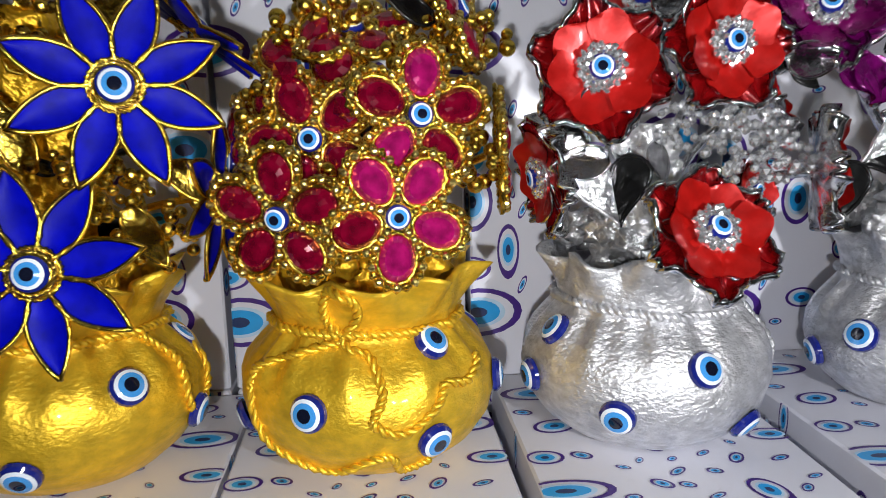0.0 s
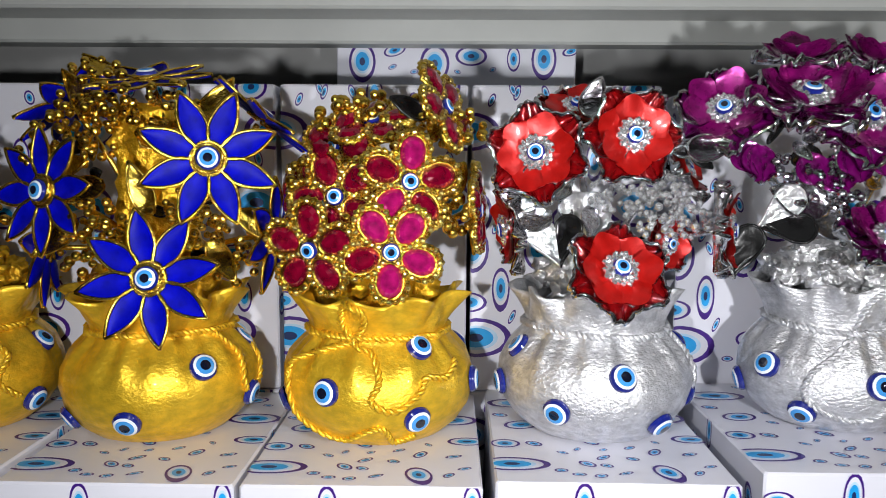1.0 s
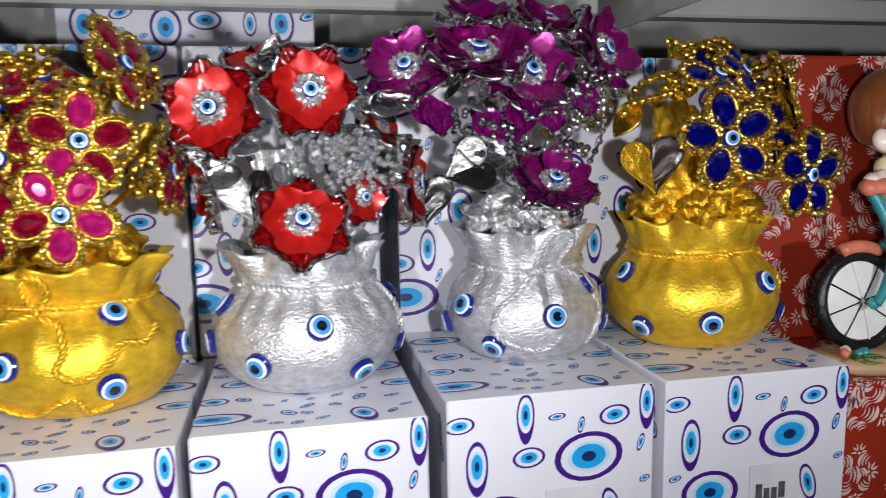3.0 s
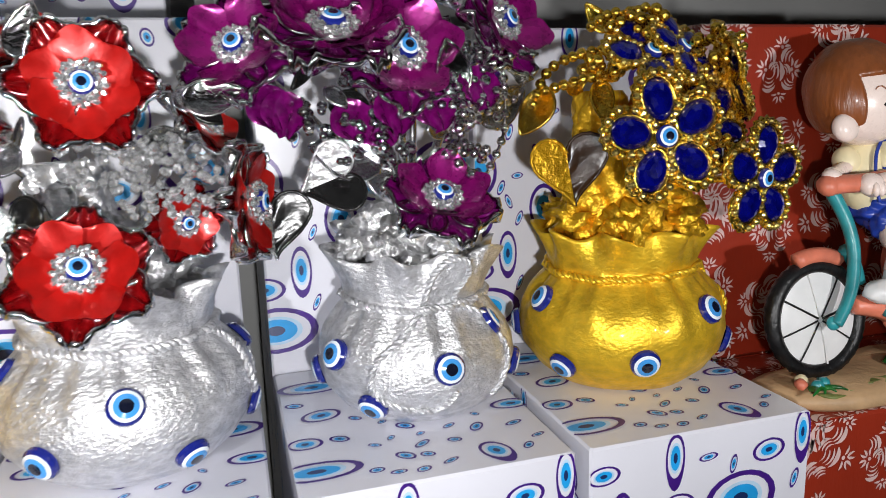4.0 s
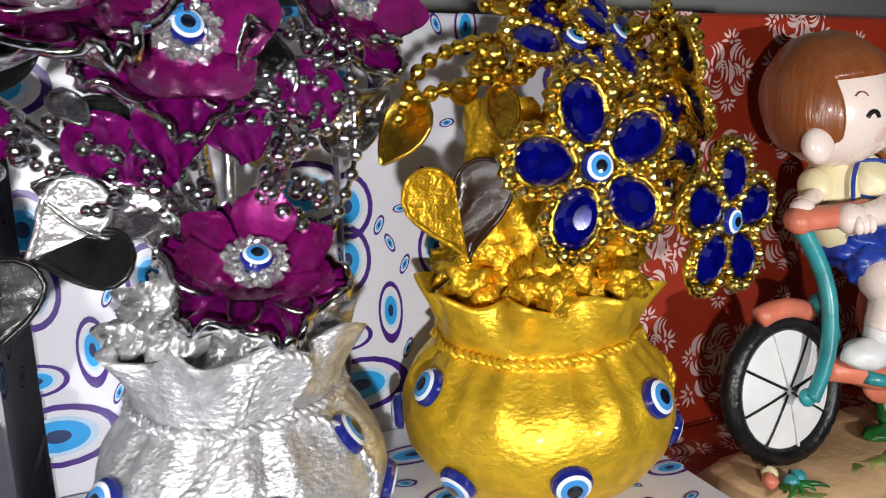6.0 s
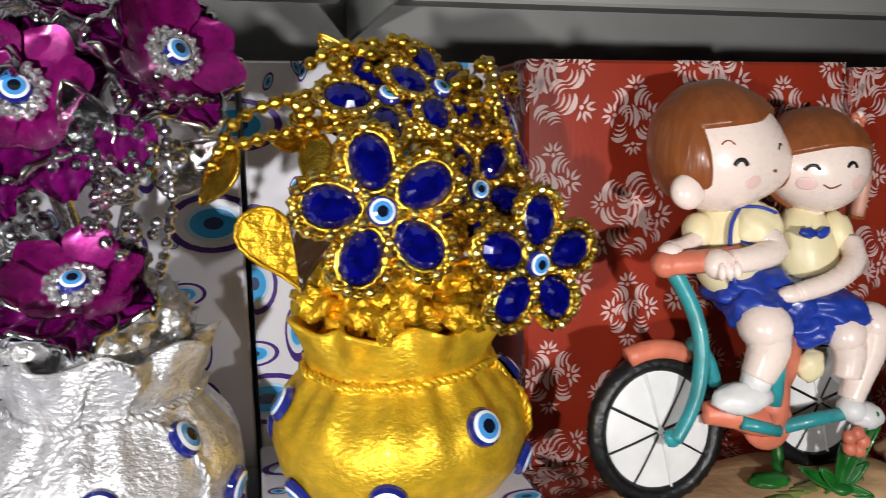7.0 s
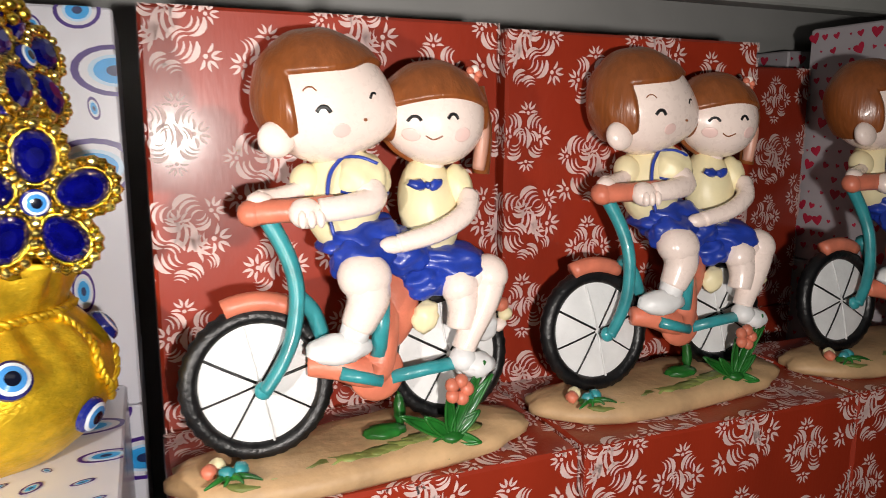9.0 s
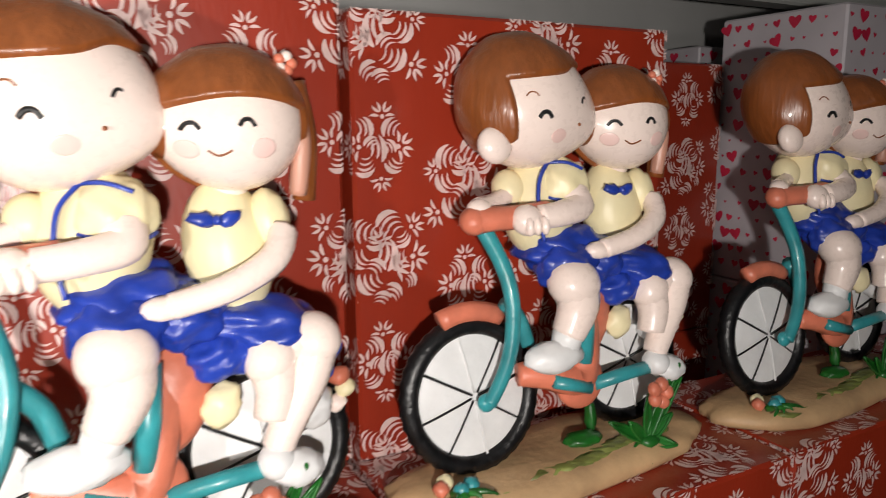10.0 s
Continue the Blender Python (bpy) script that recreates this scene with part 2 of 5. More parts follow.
rack = thing("shelf_unit", (0, 0, 0), "white painted steel shop shelving unit", "shelf")
for name, lo, hi, mat in (("back_panel", (-1.2, WALL_Y, 0.05), (1.9, WALL_Y + 0.02, 2.2), WALL),
                          ("shelf_board", (-1.2, 0.20, SHELF_Z - 0.03), (1.9, WALL_Y, SHELF_Z), WHITE_METAL),
                          ("shelf_board", (-1.2, 0.20, 1.475), (1.9, WALL_Y, 1.495), WHITE_METAL)):
    sh = Shape()
    box(sh, lo, hi, 0, 0.002)
    part(name, sh, mat, rack)
for x0, x1 in ((-1.2, 0.366), (0.40, 1.9)):
    sh = Shape()
    box(sh, (x0, 0.475, 1.424), (x1, 0.50, 1.4745), 0, 0.002)
    part("rear_beam", sh, WHITE_METAL, rack)
    sh = Shape()
    box(sh, (x0, 0.43, 1.4415), (x1 + 0.02, 0.472, 1.4745), 0, 0.002)
    part("support_rail", sh, WHITE_METAL, rack)
sh = Shape()
box(sh, (0.384, 0.20, 1.412), (0.388, WALL_Y, 1.474), 0, 0.001)
part("bracket", sh, WHITE_METAL, rack)


# ---------------- gift boxes printed with eyes ----------------
def eye_print(sh, u, w, rx, rz, tilt=0.0, drop=0.0, inks=(0, 1, 2, 3)):
    """A printed eye on the plane y=0 facing -y: purple ring, bare card, sky blue iris, pale ring, dark pupil."""
    n = 20
    ca, sa = math.cos(tilt), math.sin(tilt)
    ring = lambda k, dz=0.0: [(u + ca * rx * k * math.cos(a) - sa * rz * k * math.sin(a), 0,
                               w + sa * rx * k * math.cos(a) + ca * (rz * k * math.sin(a) - dz * rz * (0.5 - 0.5 * math.sin(a)) ** 3)) for a in (2 * math.pi * j / n for j in range(n))]
    thin = 0.82 if max(rx, rz) > 0.008 else 0.75
    bands = ((1.0, thin, inks[0], drop, 0.0), (0.62, 0.50, inks[2], 0, 0), (0.50, 0.21, inks[1], 0, 0), (0.21, 0.0, inks[3], 0, 0))
    for a, b, mat, d0, d1 in bands:
        va = ring(a, d0)
        if b > 0:
            vb = ring(b, d1)
            sh.add(va + vb, [(j, (j + 1) % n, n + (j + 1) % n, n + j) for j in range(n)], mat, False)
        else:
            sh.add(va, [tuple(range(n))], mat, False)


W, D, HH = 0.127, 0.150, 0.2115
# u from the box's left edge, w down from its top edge, half sizes, tilt, drip (metres)
FRONT = [(0.017, 0.038, 0.0066, 0.0145, 0, .2), (0.046, 0.0115, 0.0054, 0.0125, 0, .35), (0.065, 0.014, 0.0055, 0.0020, .1, 0), (0.101, 0.016, 0.0098, 0.0058, .1, 0), (0.1215, 0.010, 0.0050, 0.0125, 0, .35),
         (0.048, 0.036, 0.0100, 0.0060, .05, 0), (0.085, 0.0390, 0.0215, 0.0145, .05, 0), (0.080, 0.020, 0.0020, 0.0050, -.2, 0), (0.118, 0.034, 0.0022, 0.0055, -.3, 0), (0.007, 0.014, 0.0090, 0.0048, .05, 0), (0.121, 0.056, 0.0035, 0.0020, .3, 0),
         (0.031, 0.070, 0.0195, 0.0135, 0, 0), (0.100, 0.071, 0.0056, 0.0125, .3, 0), (0.066, 0.062, 0.0042, 0.0020, .2, 0), (0.007, 0.059, 0.0042, 0.0020, .2, 0), (0.070, 0.085, 0.0025, 0.006, -.3, 0), (0.118, 0.098, 0.0050, 0.0105, .35, 0),
         (0.075, 0.120, 0.0120, 0.008, 0, 0), (0.110, 0.125, 0.014, 0.020, 0, 0),
         (0.018, 0.135, 0.006, 0.014, 0, .3), (0.050, 0.150, 0.028, 0.018, 0, 0), (0.095, 0.160, 0.011, 0.007, .1, 0), (0.020, 0.180, 0.010, 0.013, 0, 0), (0.075, 0.188, 0.02, 0.012, 0, 0), (0.112, 0.190, 0.006, 0.014, 0, 0)]
TOP = [(0.010, 0.128, 0.0215, 0.0085, 0, 0), (0.093, 0.136, 0.0070, 0.0095, .5, .4), (0.062, 0.118, 0.005, 0.0022, .6, 0), (0.112, 0.112, 0.005, 0.002, .3, 0), (0.120, 0.090, 0.012, 0.006, 0, 0),
       (0.045, 0.140, 0.004, 0.0018, 0, 0), (0.070, 0.138, 0.0045, 0.0016, .4, 0), (0.008, 0.100, 0.009, 0.006, 0, 0), (0.020, 0.070, 0.011, 0.007, .2, 0), (0.110, 0.055, 0.018, 0.009, 0, 0),
       (0.020, 0.030, 0.020, 0.009, 0, 0), (0.100, 0.020, 0.010, 0.006, .2, 0), (0.080, 0.104, 0.004, 0.0018, .5, 0), (0.118, 0.128, 0.004, 0.0016, .3, 0), (0.040, 0.112, 0.0035, 0.0016, -.4, 0)]
BACK = [(0.008, 0.121, 0.0115, 0.0165, 0, 0), (0.028, 0.148, 0.0062, 0.0145, 0, .15), (0.024, 0.106, 0.0022, 0.0050, -.4, 0), (0.035, 0.099, 0.0040, 0.0020, .1, 0), (0.029, 0.115, 0.0020, 0.005, .4, 0),
        (0.036, 0.126, 0.0020, 0.0052, -.4, 0), (0.053, 0.120, 0.0100, 0.0150, 0, 0), (0.006, 0.158, 0.0125, 0.0070, 0, 0), (0.011, 0.183, 0.0250, 0.0140, 0, 0), (0.071, 0.016, 0.0058, 0.0120, 0, .1),
        (0.056, 0.015, 0.0024, 0.0052, .35, 0), (0.037, 0.015, 0.0022, 0.0055, -.3, 0), (0.120, 0.090, 0.0230, 0.0150, 0, 0), (0.104, 0.125, 0.0105, 0.0060, 0, 0), (0.098, 0.020, 0.0035, 0.005, .3, 0),
        (0.005, 0.041, 0.0210, 0.0130, 0, 0), (0.1335, 0.041, 0.0210, 0.0130, 0, 0), (0.009, 0.096, 0.0125, 0.0160, 0, 0), (0.034, 0.013, 0.0022, 0.0050, .4, 0), (0.020, 0.020, 0.0022, 0.0048, -.4, 0), (0.118, 0.012, 0.011, 0.009, .2, 0), (0.036, 0.168, 0.0018, 0.0055, -.4, 0), (0.090, 0.060, 0.006, 0.013, 0, .1), (0.060, 0.060, 0.004, 0.002, .2, 0),
        (0.110, 0.155, 0.0055, 0.0115, 0, 0), (0.080, 0.150, 0.004, 0.006, .3, 0), (0.100, 0.180, 0.018, 0.012, 0, 0), (0.060, 0.178, 0.010, 0.006, 0, 0), (0.075, 0.100, 0.014, 0.010, 0, 0),
        (0.048, 0.085, 0.0025, 0.0055, .3, 0), (0.030, 0.072, 0.0022, 0.0052, -.3, 0), (0.122, 0.060, 0.0028, 0.006, .2, 0), (0.100, 0.100, 0.003, 0.002, 0, 0), (0.045, 0.192, 0.004, 0.002, 0, 0)]

BACK = [(u - 0.007, w - 0.010, rx, rz, tilt, drip) for u, w, rx, rz, tilt, drip in BACK]

# small eyes scattered over the lids
scatter = random.Random(21)
for _ in range(400):
    u, w = scatter.uniform(0.006, W - 0.006), scatter.uniform(0.006, D - 0.008)
    if len(TOP) < 52 and all(math.hypot(u - e[0], w - e[1]) > 0.0055 + max(e[2], e[3]) for e in TOP):
        s = scatter.choice((0.0022, 0.0030, 0.0042))
        TOP.append((u, w, s * 1.25, s * 0.75, scatter.uniform(-0.9, 0.9), 0))


def print_mesh(name, eyes, width, height):
    sh = Shape()
    for u, w, rx, rz, tilt, drop in eyes:
        eye_print(sh, u, -w, rx, rz, tilt, drop)
    # the print wraps round the edges: clip it to the face
    sh.v = [(min(max(x, 0.0), width), y, max(min(z, 0.0), -height)) for x, y, z in sh.v]
    keep = [i for i, q in enumerate(sh.f) if len({(round(sh.v[k][0], 5), round(sh.v[k][2], 5)) for k in q}) > 2]
    sh.f, sh.m, sh.s = [sh.f[i] for i in keep], [sh.m[i] for i in keep], [sh.s[i] for i in keep]
    return sh.mesh(name, [INK_PURPLE, INK_BLUE, INK_PALE, INK_NAVY])


PRINT_FRONT, PRINT_TOP, PRINT_BACK = print_mesh("front_print", FRONT, W, HH), print_mesh("top_print", TOP, W, D), print_mesh("back_print", BACK, W, HH)
SIDE = [(D * (0.5 + 0.46 * math.sin(i * 7.3)), HH * ((i + 0.5) / 16), 0.004 + 0.009 * abs(math.sin(i * 3.1)), 0.003 + 0.008 * abs(math.cos(i * 2.2)), 0.3 * math.sin(i), 0) for i in range(16)]
PRINT_SIDE = print_mesh("side_print", SIDE, D, HH)
sh = Shape()
box(sh, (0, 0, -HH), (W, D, 0), 0, 0.0012)
BOX_MESH = sh.mesh("carton", [CARD])
GAP = 0.0004


def eye_box(at, label, front, group, sticker=False, top=True):
    ob = thing("gift_box", at, label, "box", group)
    part("carton", BOX_MESH, CARD, ob)
    part("front_print", front, None, ob, at=Matrix.Translation((0, -GAP, 0)))
    if top:
        part("top_print", PRINT_TOP, None, ob, at=pose(0, D, GAP, -90, 0, 0))
    part("side_print", PRINT_SIDE, None, ob, at=pose(-GAP, D, 0, 0, 0, -90))
    part("side_print", PRINT_SIDE, None, ob, at=pose(W + GAP, 0, 0, 0, 0, 90))
    if sticker:
        sh = Shape()
        box(sh, (0.058, -0.0012, -0.088), (0.092, -0.0006, -0.056), 0, 0.0002)
        st = part("sticker", sh, STICKER, ob, "translucent pale sticker")
        sh = Shape()
        x = 0.062
        for w0, h0 in ((0.0045, 0.010), (0.0040, 0.007), (0.0040, 0.007), (0.0045, 0.010)):
            box(sh, (x, -0.0017, -0.078), (x + w0, -0.0013, -0.078 + h0), 0, 0.0001)
            x += w0 + 0.0012
        box(sh, (0.062, -0.0017, -0.0835), (0.084, -0.0013, -0.0820), 0, 0.0001)
        part("logo_mark", sh, INK_GREY, st)
    return ob


# left edges of the cartons and their top heights: front row, then the stacks behind
ROW = [(-0.3400, 1.168), (-0.2120, 1.168), (-0.0880, 1.168), (0.0395, 1.1715), (0.1710, 1.178), (0.2990, 1.178)]
STACK = [(-0.3620, 1.381), (-0.2310, 1.381), (-0.1005, 1.381), (0.0295, 1.381), (0.1705, 1.377), (0.3005, 1.376)]
for k, (x0, z0) in enumerate(ROW):
    turn = (0.4, -0.3, 0.3, -0.4, 0.2, -0.2)[k]
    eye_box(pose(x0, 0.228, z0, 0, 0, turn) @ Matrix.Diagonal((0.955, 1, 1, 1)), "white carton printed with blue eyes, carrying a pot", PRINT_FRONT, "eye cartons", sticker=k in (3, 4, 5))
for k, (x0, z0) in enumerate(STACK):
    turn = (0.2, -0.15, 0.15, -0.2, 0.1, -0.1)[k]
    eye_box(pose(x0, 0.3800, z0, 0, 0, -turn), "upright white carton printed with blue eyes behind a pot", PRINT_BACK, "eye cartons", top=False)
    eye_box(pose(x0, 0.3800, z0 - HH - 0.0005, 0, 0, turn * 0.8), "white carton printed with blue eyes, under another carton", PRINT_BACK, "eye cartons", top=False)
FAR = [(0.0225, 0.0195, 0.0118, 0.0165, 0, .1), (0.051, 0.0098, 0.0100, 0.0050, .3, 0), (0.049, 0.0240, 0.0040, 0.0020, .4, 0), (0.086, 0.0210, 0.0130, 0.0165, 0, 0), (0.118, 0.0145, 0.0140, 0.0085, 0, 0),
       (0.137, 0.0260, 0.0030, 0.0020, .4, 0), (0.155, 0.0168, 0.0058, 0.0110, 0, 0), (0.1815, 0.0168, 0.0110, 0.0165, 0, .1), (0.205, 0.0100, 0.0080, 0.0040, .3, 0), (0.106, 0.0280, 0.0030, 0.0018, -.3, 0), (0.068, 0.0280, 0.0035, 0.0020, .2, 0)]
far = thing("gift_box", (-0.0865, 0.532, 1.4375), "long white carton printed with blue eyes, behind the front stacks", "box", "eye cartons")
sh = Shape()
box(sh, (0, 0, -0.4745), (0.2095, 0.060, 0), 0, 0.0012)
part("carton", sh, CARD, far)
part("front_print", print_mesh("front_print", FAR, 0.2095, 0.22), None, far, at=Matrix.Translation((0, -GAP, 0)))


# ---------------- russet boxes ----------------
def crescent(sh, c, size, turn, bend, mat=0, fat=0.22):
    """A tapered curl on the plane y=0."""
    n = 7
    a, b = [], []
    for i in range(n):
        t = i / (n - 1)
        ang = turn + bend * (t - 0.5)
        r = size / max(abs(bend), 0.3)
        ox, oz = c[0] - r * math.sin(turn) * (1 if bend > 0 else -1), c[1] + r * math.cos(turn) * (1 if bend > 0 else -1)
        s = 1 if bend > 0 else -1
        px, pz = ox + s * r * math.sin(ang), oz - s * r * math.cos(ang)
        nx, nz = math.sin(ang) * s, -math.cos(ang) * s
        w = size * fat * math.sin(math.pi * (0.06 + 0.92 * t)) * (1.2 - 0.5 * t) * 0.5
        a.append((px + nx * w, 0, pz + nz * w))
        b.append((px - nx * w, 0, pz - nz * w))
    sh.add(a + b, [(i, i + 1, n + i + 1, n + i) for i in range(n - 1)], mat, False)


def dot(sh, c, r, mat=0):
    sh.add([(c[0] + r * math.cos(k * 1.0472), 0, c[1] + r * math.sin(k * 1.0472)) for k in range(6)], [tuple(range(6))], mat, False)


def plume(sh, c, size, turn, bend, count=4):
    """A feathered curl: nested strokes that shorten outwards."""
    for k in range(count):
        off = size * 0.20 * (k - 0.5 * (count - 1)) * (1 if bend > 0 else -1)
        p = (c[0] - off * math.sin(turn) + 0.05 * k * size * math.cos(turn), c[1] + off * math.cos(turn) + 0.05 * k * size * math.sin(turn))
        crescent(sh, p, size * (0.95 - 0.15 * k), turn, bend, 0, 0.14 if k else 0.24)


def fan_blossom(sh, c, r, turn):
    """A half-open blossom of short strokes."""
    for k in range(6):
        a = turn + (k - 2.5) * 0.62
        crescent(sh, (c[0] + 0.62 * r * math.cos(a), c[1] + 0.62 * r * math.sin(a)), 0.75 * r, a, 0.9 if k % 2 else -0.9, 0, 0.30)
    dot(sh, (c[0] - 0.1 * r * math.cos(turn), c[1] - 0.1 * r * math.sin(turn)), 0.17 * r)


# curls of a full and of a small spray: place, length, direction, bend, strokes
FULL = ((-.42, .50, .62, 1.2, -2.0, 4), (.12, .66, .60, 0.5, -1.9, 4), (-.50, .02, .55, -.9, 1.9, 3), (.10, .06, .72, 1.5, 1.6, 3), (-.30, -.42, .58, -1.0, 1.7, 4), (.42, .30, .42, .6, 1.9, 3), (.22, -.62, .46, -.7, -1.8, 3), (.58, -.45, .36, -1.3, -1.6, 3), (-.12, .30, .50, .2, 2.0, 3), (.34, -.10, .50, 1.9, -1.7, 3), (-.12, -.12, .46, 2.6, 1.8, 3), (-.02, -.72, .40, 2.9, 1.6, 3))
SMALL = ((-.35, .48, .60, 1.9, 1.8, 3), (.22, .48, .62, 1.0, -1.8, 3), (-.05, .00, .70, 1.7, 1.3, 3), (-.40, -.42, .58, .2, 1.9, 4), (.30, -.42, .55, -.4, 1.8, 3), (-.25, .15, .45, .5, -1.8, 3), (.25, .05, .45, 2.2, 1.8, 3))


def flourish(sh, c, s, seed, flip=1, big=True):
    """A scrolled spray of feathered curls and half-open blossoms."""
    for x, z, ln, t, b, n in (FULL if big else SMALL):
        plume(sh, (c[0] + flip * 0.92 * x * s, c[1] + 0.92 * z * s), 0.92 * ln * s, t if flip > 0 else math.pi - t, b * flip, n)
    for x, z, r, t in (((.70, -.02, .24, -.2), (.30, -.22, .22, .4), (-.72, -.58, .22, 3.6), (-.05, .36, .20, 1.2), (.66, .62, .20, .5), (-.75, .30, .18, 2.6)) if big else ((.52, .05, .28, .1), (-.62, .05, .26, 3.0), (.05, .82, .24, 1.6), (.0, -.78, .22, -1.5))):
        fan_blossom(sh, (c[0] + flip * 0.84 * x * s, c[1] + 0.84 * z * s), 1.25 * r * s, t if flip > 0 else math.pi - t)


def scroll_print(name, width, height, seed):
    sh = Shape()
    rnd = random.Random(seed)
    pitch_x, pitch_z = 0.0465, 0.0525
    cols, rows = int(width / pitch_x) + 1, int(height / pitch_z) + 1
    for i in range(cols):
        for j in range(rows + 1):
            big = (i + j) % 2 == 0
            x, z = (i + 0.30) * pitch_x, -(j + 0.20 + 0.35 * (i % 2)) * pitch_z
            flourish(sh, (x, z), 0.0285 if big else 0.0225, rnd.random(), 1 if (i + j) % 3 else -1, big)
    sh.v = [(min(max(x, 0.0), width), y, max(min(z, 0.0), -height)) for x, y, z in sh.v]
    keep = [i for i, q in enumerate(sh.f) if len({(round(sh.v[k][0], 5), round(sh.v[k][2], 5)) for k in q}) > 2]
    sh.f, sh.m, sh.s = [sh.f[i] for i in keep], [sh.m[i] for i in keep], [sh.s[i] for i in keep]
    return sh.mesh(name, [INK_PINK])


BW, BD, BH = 0.194, 0.100, 0.2185
sh = Shape()
box(sh, (0, 0, -BH), (BW, BD, 0), 0, 0.0018)
RUSSET_MESH = sh.mesh("carton", [BROWN])
SCROLL_FRONT, SCROLL_TOP, SCROLL_SIDE = scroll_print("front_print", BW, BH, 3), scroll_print("top_print", BW, BD, 5), scroll_print("side_print", BD, BH, 8)


def russet_box(at, label, top=True):
    ob = thing("gift_box", at, label, "box", "russet cartons")
    part("carton", RUSSET_MESH, BROWN, ob)
    part("front_print", SCROLL_FRONT, None, ob, at=Matrix.Translation((0, -GAP, 0)))
    part("side_print", SCROLL_SIDE, None, ob, at=pose(-GAP, BD, 0, 0, 0, -90))
    part("side_print", SCROLL_SIDE, None, ob, at=pose(BW + GAP, 0, 0, 0, 0, 90))
    if top:
        part("top_print", SCROLL_TOP, None, ob, at=pose(0, BD, GAP, -90, 0, 0))
    return ob


RT = 1.1565
for k, (x0, y0, z0) in enumerate(((0.4385, 0.352, 1.3755), (0.6375, 0.352, 1.373), (0.8070, 0.455, 1.367))):
    russet_box(pose(x0, y0, z0), "upright russet carton with pale scrolled flowers", False)
    russet_box(pose(x0, y0, z0 - BH - 0.001), "russet carton with pale scrolled flowers, under another carton", False)
for k, x0 in enumerate((0.438, 0.6345, 0.8310, 1.0275)):
    russet_box(pose(x0, 0.252, RT, 0, 0, (0.5, -0.3, 0.2, 0)[k]), "russet carton with pale scrolled flowers, carrying a figurine")


# ---------------- cartons with hearts ----------------
def heart(sh, c, s, turn, mat=0):
    n = 18
    pts = []
    for k in range(n):
        a = 2 * math.pi * k / n
        x, z = 0.9 * math.sin(a) ** 3, 0.75 * math.cos(a) - 0.3 * math.cos(2 * a) - 0.12 * math.cos(3 * a)
        pts.append((c[0] + s * (x * math.cos(turn) - z * math.sin(turn)), 0, c[1] + s * (x * math.sin(turn) + z * math.cos(turn))))
    sh.add(pts, [tuple(range(n))], mat, False)


def heart_box(at, w, d, h, seed):
    ob = thing("gift_box", at, "white carton printed with crimson hearts", "box", "heart cartons")
    sh = Shape()
    box(sh, (0, 0, -h), (w, d, 0), 0, 0.0015)
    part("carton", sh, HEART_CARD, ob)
    rnd = random.Random(seed)
    for name, ww, m in (("front_print", w, Matrix.Translation((0, -GAP, 0))), ("side_print", d, pose(-GAP, d, 0, 0, 0, -90))):
        sh = Shape()
        i = 0
        z = 0.008
        while z < h - 0.006:
            x = 0.006 + 0.006 * (i % 2)
            while x < ww - 0.006:
                heart(sh, (x + rnd.uniform(-.002, .002), -z), rnd.choice((0.0014, 0.0022, 0.0036, 0.0060)), rnd.uniform(-.5, .5))
                x += rnd.uniform(0.010, 0.016)
            z += 0.0125
            i += 1
        part(name, sh, HEART_RED, ob, at=m)
    return ob


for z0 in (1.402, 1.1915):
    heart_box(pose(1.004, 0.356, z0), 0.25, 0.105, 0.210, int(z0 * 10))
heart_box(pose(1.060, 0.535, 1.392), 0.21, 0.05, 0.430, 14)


# ---------------- pots ----------------
PROFILE = [(0.000, 0.0300), (0.003, 0.0390), (0.010, 0.0475), (0.020, 0.0545), (0.031, 0.0570), (0.041, 0.0558), (0.050, 0.0515), (0.058, 0.0455), (0.0645, 0.0408),
           (0.069, 0.0400), (0.074, 0.0418), (0.081, 0.0450), (0.088, 0.0485), (0.094, 0.0510)]


def radius(z):
    for (a, ra), (b, rb) in zip(PROFILE, PROFILE[1:]):
        if z <= b:
            t = (z - a) / (b - a)
            t = max(0, min(1, t))
            return ra + (rb - ra) * t
    return PROFILE[-1][1]


FLARE = {3.7: 0.50, 5.1: 0.65, 6.6: 0.48}


def folded(phi, z, seed):
    """Radius of the sack with its gathers: phi in radians from the front, z in metres."""
    r = radius(z)
    if z > 0.069:
        r = 0.040 + (r - 0.040) * FLARE.get(seed, 0.9)
    gather = math.exp(-((z - 0.056) / 0.012) ** 2)
    wave = math.sin(13 * phi + seed + 1.4 * math.sin(3 * phi + seed)) * 0.6 + 0.4 * math.sin(23 * phi + 2 * seed)
    r += 0.0028 * gather * wave
    lip = max(0.0, (z - 0.070) / 0.024)
    r += 0.0054 * lip * lip * math.sin(9 * phi + seed) + 0.0018 * lip * math.sin(17 * phi - seed)
    r += 0.0011 * noise.noise(Vector((math.sin(phi) * 2, math.cos(phi) * 2, z * 40 + seed)))
    return r


def squat(seed):
    """How far the neck is pressed down; the slimmer sack keeps its full height."""
    return 1.0 if seed == 5.1 else 0.82


def on_pot(phi, z, seed, lift=0.0):
    r = folded(phi, z, seed) + lift
    return Vector((r * math.sin(phi), -r * math.cos(phi), min(z, 0.045) + max(0.0, z - 0.045) * squat(seed)))


